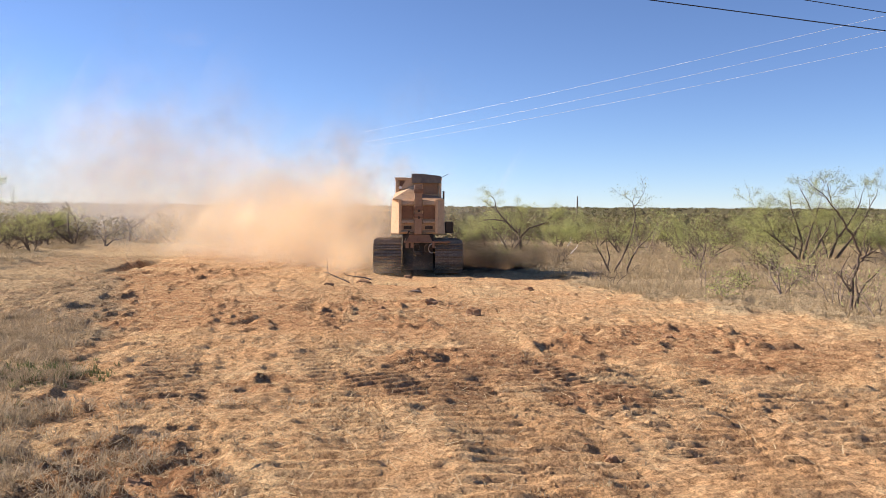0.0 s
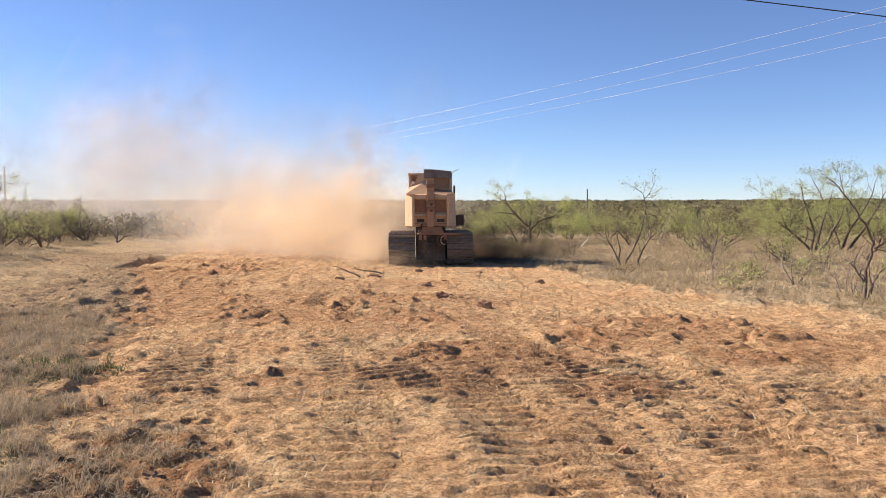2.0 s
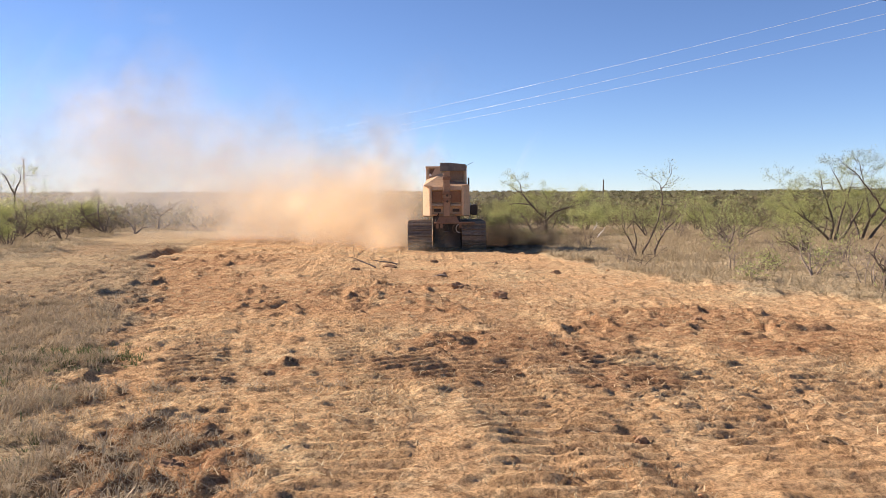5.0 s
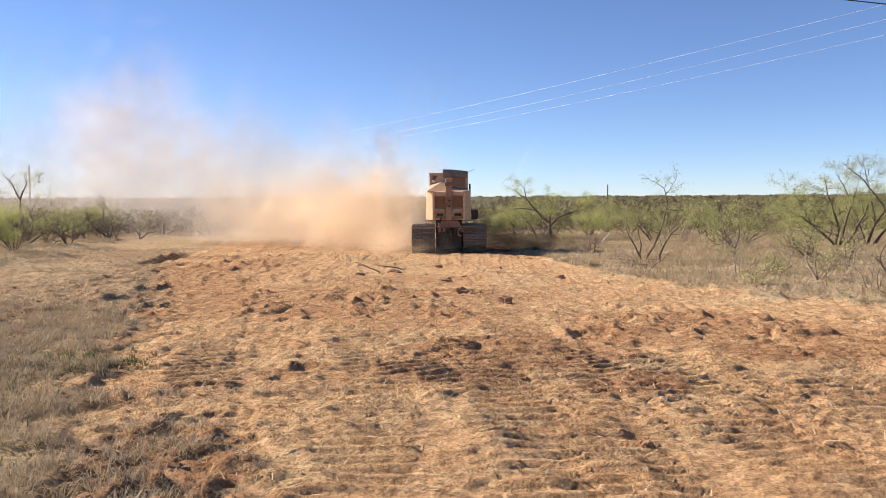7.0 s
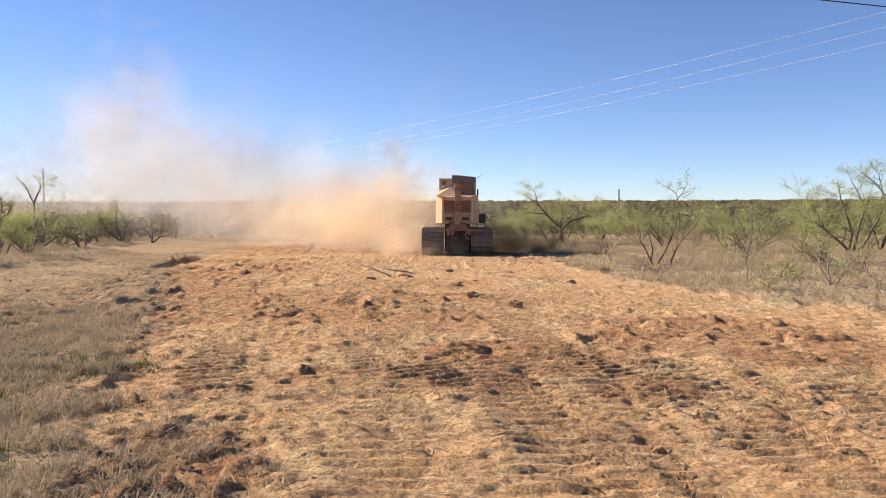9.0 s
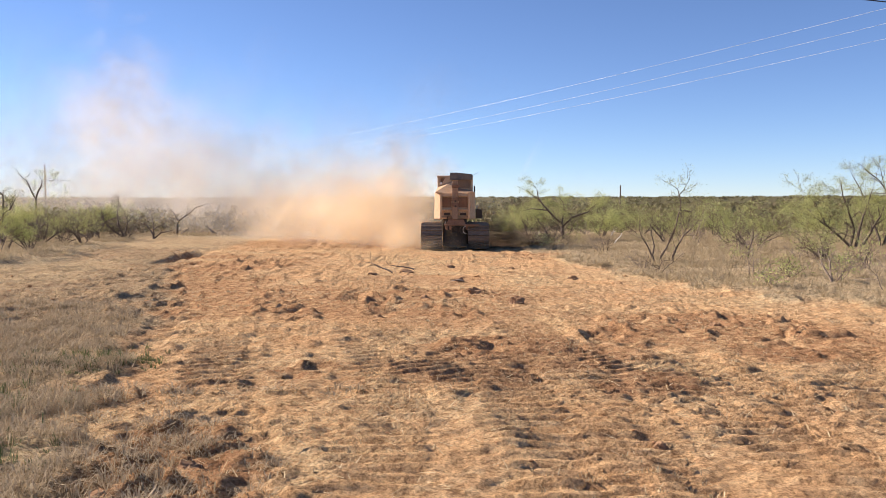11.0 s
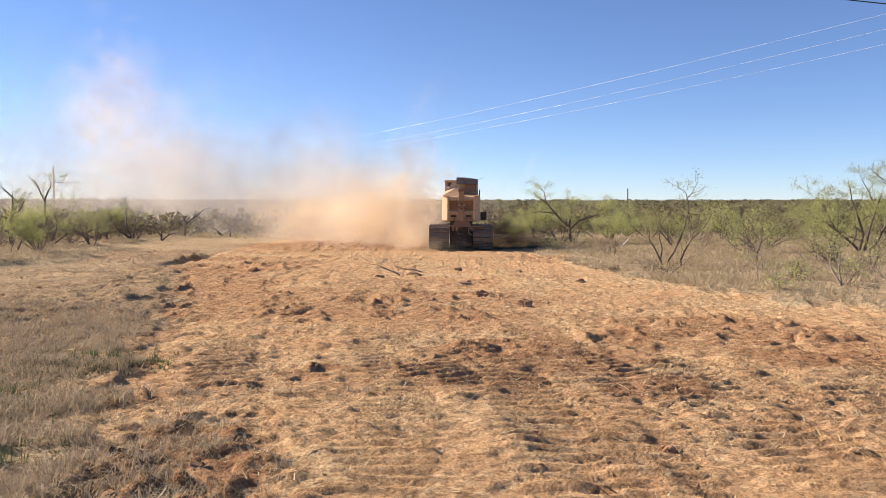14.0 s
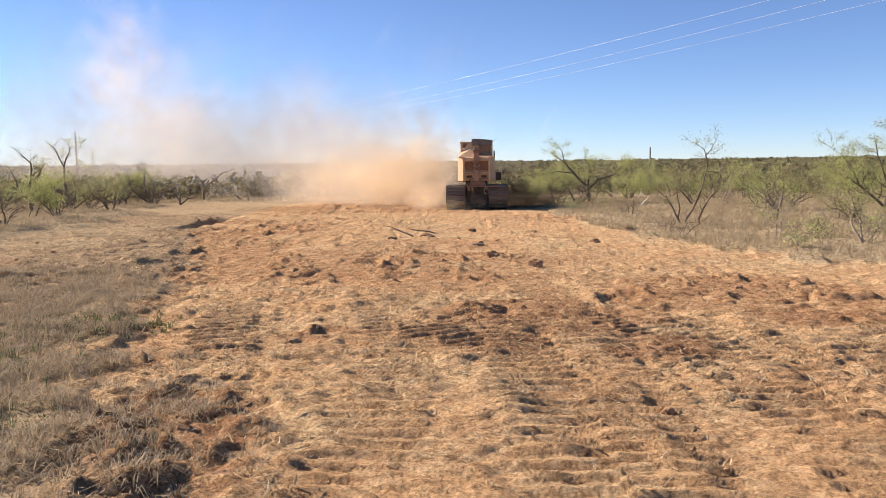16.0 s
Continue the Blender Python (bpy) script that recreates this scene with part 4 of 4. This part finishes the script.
def tractor():
    root = tagged(new("crawler_tractor"), "large dusty yellow crawler bulldozer with wide steel tracks", "bulldozer")
    shoes = []
    me = shoe_mesh()
    for side in (-1, 1):
        x = side * 1.015
        bm = block(x - 0.22, x + 0.22, REAR + 0.1, FRONT - 0.1, 0.33, 0.74, 0.02)
        for yy, rr in ((REAR, 0.42), (FRONT, 0.42)):
            rod((x - 0.13, yy, AXLE), (x + 0.13, yy, AXLE), rr, bm, 24)
        for k in range(6):
            yy = REAR + 0.35 + k * 0.41
            rod((x - 0.2, yy, 0.24), (x + 0.2, yy, 0.24), 0.13, bm, 14)
        fr = part("track_frame", bm, GREASE, root, "greasy roller frame inside the track")
        for k in range(SHOES):
            ob = new("track_shoe", me)
            ob.parent = fr
            shoes.append((ob, side, k * 2 * (FRONT - REAR + math.pi * RAD) / SHOES))
    # hull between the tracks, hood and fenders
    # the hull's added depth blocks light so the gap between the tracks stays dark
    part("hull", block(-0.52, 0.52, 0.45, 3.9, 0.13, 1.30, 0.03), GREASE, root, "oily dark hull between the tracks")
    part("hood", prism([(2.3, 1.3), (4.2, 1.3), (4.25, 2.0), (2.3, 2.25)], -0.5, 0.5), YELLOW, root)
    for side in (-1, 1):
        part("fender", block(side * 0.72 - 0.2, side * 0.72 + 0.2, 1.5, 2.9, 1.27, 1.33), YELLOW, root)
    # rear tank with chamfered corners, its framed back and the mast on it
    bm = bmesh.new()
    for z, k in ((1.32, 1.0), (2.46, 0.97)):
        for px, py in ((-0.62, 0.36), (0.62, 0.36), (0.90, 0.72), (0.90, 1.7), (-0.90, 1.7), (-0.90, 0.72)):
            bm.verts.new((px * k, py, z))
    bmesh.ops.convex_hull(bm, input=list(bm.verts))
    bmesh.ops.bevel(bm, geom=list(bm.edges), offset=0.015, segments=2, affect="EDGES", profile=0.5)
    tank = part("rear_tank", bm, YELLOW, root, "dusty worn yellow rear tank")
    for side in (-1, 1):
        part("side_rail", prism([(0.17, 1.34), (0.37, 1.34), (0.37, 2.46), (0.20, 2.46)], side * 0.60 - 0.045, side * 0.60 + 0.045), YELLOW, tank)
        for z0, z1, lip in ((2.26, 2.45, 0.16), (1.66, 1.80, 0.15), (1.36, 1.44, 0.12)):
            x0, x1 = sorted((side * 0.14, side * 0.553))
            part("cross_rib", prism([(0.37, z0), (0.36 - lip, z0 + 0.02), (0.36 - lip * 0.7, z1 - 0.03), (0.37, z1)], x0, x1), YELLOW, tank)
        x0, x1 = sorted((side * 0.16, side * 0.54))
        part("back_panel", block(x0, x1, 0.335, 0.362, 1.82, 2.24, 0.008), RUST, tank, "rust-brown recessed panel")
        part("step_slot", block(x0 + 0.06, x1 - 0.06, 0.325, 0.362, 1.47, 1.58, 0.008), GREASE, tank)
    # mast darkened from body yellow to brown for its shaded rear face
    part("mast", block(-0.125, 0.125, 0.12, 0.37, 1.31, 2.95, 0.02), BROWN, root, "central mast, dusty brown with its rear shade in the colour")
    for z in (1.92, 2.16, 2.72):
        part("fairlead", block(-0.15, 0.17, 0.09, 0.19, z - 0.07, z + 0.07, 0.02), RUST, root)
    for z in (1.86, 2.08):
        part("pin", rod((0.02, 0.05, z), (0.02, 0.12, z), 0.045), GREASE, root)
    # sloping deck from the tank up to the cab
    part("deck_plate", hull(bmesh.new(), [(-0.86, 0.42, 2.46), (-0.86, 1.2, 2.46), (-0.10, 0.42, 2.46), (-0.10, 0.98, 2.96), (-0.72, 1.02, 2.72), (-0.10, 1.3, 2.96), (-0.72, 1.3, 2.72)]), YELLOW, root)
    # browner than its left twin: the shade on this side is in the colour
    part("deck_plate", hull(bmesh.new(), [(0.86, 0.42, 2.46), (0.86, 1.2, 2.46), (0.10, 0.42, 2.46), (0.12, 0.98, 2.66), (0.72, 1.02, 2.56), (0.12, 1.3, 2.66), (0.72, 1.3, 2.56)]), BROWN, root)
    cab = part("cab", block(-0.66, 0.70, 1.10, 2.35, 2.3, 3.12, 0.02), YELLOW, root, "tan cab shell")
    part("corner_post", prism([(0.96, 2.6), (1.10, 2.6), (1.14, 3.16), (1.02, 3.16)], -0.76, -0.66), YELLOW, cab)
    part("corner_post", prism([(0.96, 2.5), (1.10, 2.5), (1.14, 3.16), (1.02, 3.16)], 0.70, 0.79), YELLOW, cab)
    part("window", block(-0.62, -0.28, 1.07, 1.11, 2.76, 3.08, 0.01), RUST, cab, "dusty brown rear window")
    part("window", block(0.16, 0.66, 1.07, 1.11, 2.66, 3.06, 0.01), BROWN, cab, "dust-coated brown rear window")
    part("rear_sheet", hull(bmesh.new(), [(px, py, pz) for px, pz in ((-0.70, 2.60), (-0.16, 2.60), (-0.16, 3.22), (-0.40, 3.14)) for py in (0.97 if pz < 3 else 1.0, 1.09)]), YELLOW, cab, "bright dusty sheet beside the window")
    part("roof", prism([(1.0, 3.12), (2.4, 3.12), (2.4, 3.2), (1.0, 3.2)], -0.78, 0.80), YELLOW, cab)
    part("roof_box", hull(bmesh.new(), [(-0.22, 0.92, 3.02), (0.13, 0.80, 3.02), (0.76, 0.95, 3.02), (-0.22, 0.92, 3.33), (0.13, 0.80, 3.32), (0.76, 0.95, 3.26),
                                        (-0.22, 1.7, 3.02), (0.76, 1.7, 3.02), (-0.22, 1.7, 3.33), (0.76, 1.7, 3.26)]), BLACK, cab, "dull black roof box")
    part("work_lamp", rod((-0.60, 0.95, 2.86), (-0.60, 1.06, 2.86), 0.055), LAMP, cab, "round white work lamp")
    part("aerial", rod((0.76, 1.0, 3.2), (1.02, 0.9, 3.33), 0.008, sides=6), GREASE, cab)
    part("exhaust_stack", rod((0.86, 1.0, 2.3), (0.86, 1.0, 2.75), 0.035), GREASE, root)
    part("toolbox", block(0.93, 1.20, 1.0, 1.6, 1.33, 1.72, 0.02), GREASE, root, "dark toolbox on the fender")
    # hitch platform, drawbar and hoses
    part("hitch_platform", block(-0.47, 1.04, 0.10, 0.42, 1.03, 1.09, 0.012), RUST, root, "rusty hitch platform")
    part("platform_bracket", hull(bmesh.new(), [(-0.38, 0.16, 1.09), (0.46, 0.16, 1.09), (-0.28, 0.2, 1.30), (0.36, 0.2, 1.30), (-0.38, 0.45, 1.09), (0.46, 0.45, 1.09), (-0.28, 0.45, 1.3), (0.36, 0.45, 1.3)]), RUST, root)
    part("drawbar", block(-0.10, 0.12, 0.0, 0.6, 0.62, 0.74, 0.02), GREASE, root)
    for hx in (-0.05, 0.32, 0.45):
        bm = bmesh.new()
        pts = [Vector((hx + 0.11 * math.cos(a), 0.12 + 0.05 * math.sin(2 * a), 0.85 + 0.15 * math.sin(a))) for a in np.linspace(-0.3 + hx, 4.6 + hx, 14)]
        for p, q in zip(pts, pts[1:]):
            rod(p, q, 0.016, bm, 6)
        part("hose", bm, STEEL if hx > 0.4 else HOSE, root, "looped hydraulic hose")
    for lx in (-0.36, -0.2, 0.5):
        part("bracket_lug", block(lx - 0.05, lx + 0.05, 0.08, 0.2, 0.86, 1.03, 0.012), RUST, root)
    part("lever", rod((-0.42, 0.2, 1.1), (-0.30, 0.25, 1.42), 0.025), GREASE, root)
    return root, shoes


TRACTOR, TRACK = tractor()

# ---- where the tractor is ----


def tractor_at(t):
    x = float(np.interp(t, [0, 1, 2, 3.5, 5, 6.5, 8, 9, 10.2, 11.5, 14, 16], [0.42, 0.48, 0.54, 0.60, 0.60, 0.56, 0.49, 0.45, 0.36, 0.29, 0.28, 0.26]))
    return x, 26.44 + 0.713 * t + 0.0022 * t * t


def tractor_travel(t):
    return 0.713 * t + 0.0022 * t * t


# ---- dust ----


def wisps(n, centre, spread, size, seed, low=-10.0):
    """Corners, faces and rim softness of n thin, bowl-shaped wisps of dust in a cloud."""
    g = np.random.default_rng(seed)
    ring = 10
    c = g.normal(0, 1, (n, 3)) * np.array(spread) + np.array(centre)
    c[:, 2] = np.maximum(np.abs(c[:, 2] - low) + low, low)
    k = g.normal(0, 0.55, (n, 3)) + np.array([-0.5, -1.0, 0.4])
    a = np.cross(k, g.normal(0, 1, (n, 3)))
    a /= np.linalg.norm(a, axis=1)[:, None]
    b = np.cross(a, k)
    b /= np.linalg.norm(b, axis=1)[:, None]
    k = np.cross(a, b)
    r = g.uniform(size[0], size[1], n)
    vs = [c]
    soft = [np.ones(n)]
    for level, s in ((0.35, 0.72), (0.68, 0.22), (1.0, 0.0)):
        for i in range(ring):
            w = 2 * math.pi * i / ring
            rr = (r * level * g.uniform(0.8, 1.2, n))[:, None]
            vs.append(c + (a * math.cos(w) + b * math.sin(w)) * rr + k * (rr * level * 0.12))
            soft.append(np.full(n, s))
    v = np.stack(vs, 1)
    m = 1 + 3 * ring
    f = []
    for i in range(ring):
        j = (i + 1) % ring
        f.append((0, 1 + i, 1 + j))
        for o in (1, 1 + ring):
            f += [(o + i, o + ring + i, o + ring + j), (o + i, o + ring + j, o + j)]
    faces = (np.arange(n) * m)[:, None, None] + np.array(f)[None]
    return v.reshape(-1, 3), faces.reshape(-1, 3), np.stack(soft, 1).ravel()


def dust(name, label, mat, *cloud):
    vs, fs, ss, base = [], [], [], 0
    for args in cloud:
        v, f, s = wisps(*args)
        vs.append(v), fs.append(f + base), ss.append(s)
        base += len(v)
    me = mesh_of(name, np.concatenate(vs), np.concatenate(fs), mat, {"soft": np.concatenate(ss)}, True)
    return tagged(new(name, me), label, "dust", "dust clouds", "stuff")


# the dust that boils up beside the tracks all the time, in the tractor's space
BOIL = dust("dust_cloud", "dense tan dust boiling up beside the tracks", DUST,
            (120, (-2.5, 2.6, 0.1), (0.7, 0.9, 0.55), (0.5, 1.1), 1, 0.1), (130, (-2.9, 5.2, 0.6), (0.9, 1.0, 1.7), (0.6, 1.5), 13, 0.1), (18, (-1.4, -0.1, 0.1), (0.9, 0.25, 0.2), (0.3, 0.7), 15, 0.05), (190, (-4.8, 6.6, 0.1), (1.4, 1.6, 1.7), (0.7, 1.9), 2, 0.1), (160, (-7.5, 10.5, 0.1), (2.2, 2.2, 1.6), (1.0, 2.4), 9, 0.1),
            (100, (-2.6, 6.0, 2.4), (1.1, 1.0, 1.4), (0.6, 1.6), 3, 0.1))
# dust on the shadow side, its shade painted near black, in the tractor's space
LEE = dust("dust_cloud", "thin dust in the tractor's shade, coloured near black", SHADED_DUST, (70, (1.9, 2.2, 0.1), (0.45, 0.8, 0.6), (0.3, 0.8), 4, 0.1),
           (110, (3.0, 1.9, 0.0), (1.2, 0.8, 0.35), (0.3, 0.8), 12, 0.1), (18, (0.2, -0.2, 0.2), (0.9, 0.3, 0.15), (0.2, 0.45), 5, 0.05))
HAZE = dust("dust_haze", "low thin haze of drifting dust over the range", DUST_THIN,
            (150, (-14, 57.5, 0.3), (6, 2.0, 1.3), (1.6, 3.6), 6, 0.1), (170, (-26, 76, 0.5), (12, 7, 3.4), (3.0, 6.0), 7, 0.1), (120, (-24, 80, 2.0), (16, 6, 6.0), (4.0, 9.0), 8, 0.1), (150, (-42, 84, 0.5), (9, 6, 6.0), (3.5, 8.0), 14, 0.1))
PUFFS = []
for i in range(24):
    rnd = random.Random(300 + i)
    born = -13.0 + i * 1.2
    s = rnd.uniform(0.8, 1.25)
    ob = dust("dust_puff", "drifting puff of tan dust", DUST_THIN, (80, (0, 0, 0), (2.3 * s, 1.6 * s, 2.0 * s), (1.1 * s, 2.8 * s), 40 + i))
    PUFFS.append((ob, born, rnd.uniform(1.2, 1.8), rnd.uniform(0.12, 0.75), rnd.uniform(0, 3), rnd.uniform(-20, 20)))


def puff_pose(t, born, wind, rise, away, turn):
    """Dust lies in the soil until the tracks throw it up; then the wind takes it."""
    x, y = tractor_at(max(born, -6))
    age = t - born
    out = max(0.0, age)
    up = -4.5 + 5.3 * float(smooth_step(-0.6, 1.2, np.array(age))) + rise * out
    return pose(x - 2.6 - wind * max(0.0, out - 0.3), y + 3.6 + away + 1.65 * wind * max(0.0, out - 0.3), up, 0, 0, turn + 4 * out)


def motions():
    times = [i * 0.5 for i in range(33)]
    rows = [(t, pose(*tractor_at(t), 0.03, 0.35 * math.sin(t * 3.1), 0.4 * math.sin(t * 2.3), 0.0)) for t in times]
    walk(TRACTOR, rows)
    calm = [(t, pose(*tractor_at(t), 0.0, 0, 0, 0)) for t in times]
    walk(BOIL, calm)
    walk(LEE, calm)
    walk(HAZE, [(0, pose(0, 0, 0)), (16, pose(-3, 1.5, 0))])
    for ob, side, s in TRACK:
        walk(ob, [(i * 0.25, shoe_pose(side, s + tractor_travel(i * 0.25))) for i in range(65)])
    for ob, *how in PUFFS:
        walk(ob, [(t, puff_pose(t, *how)) for t in times])


motions()
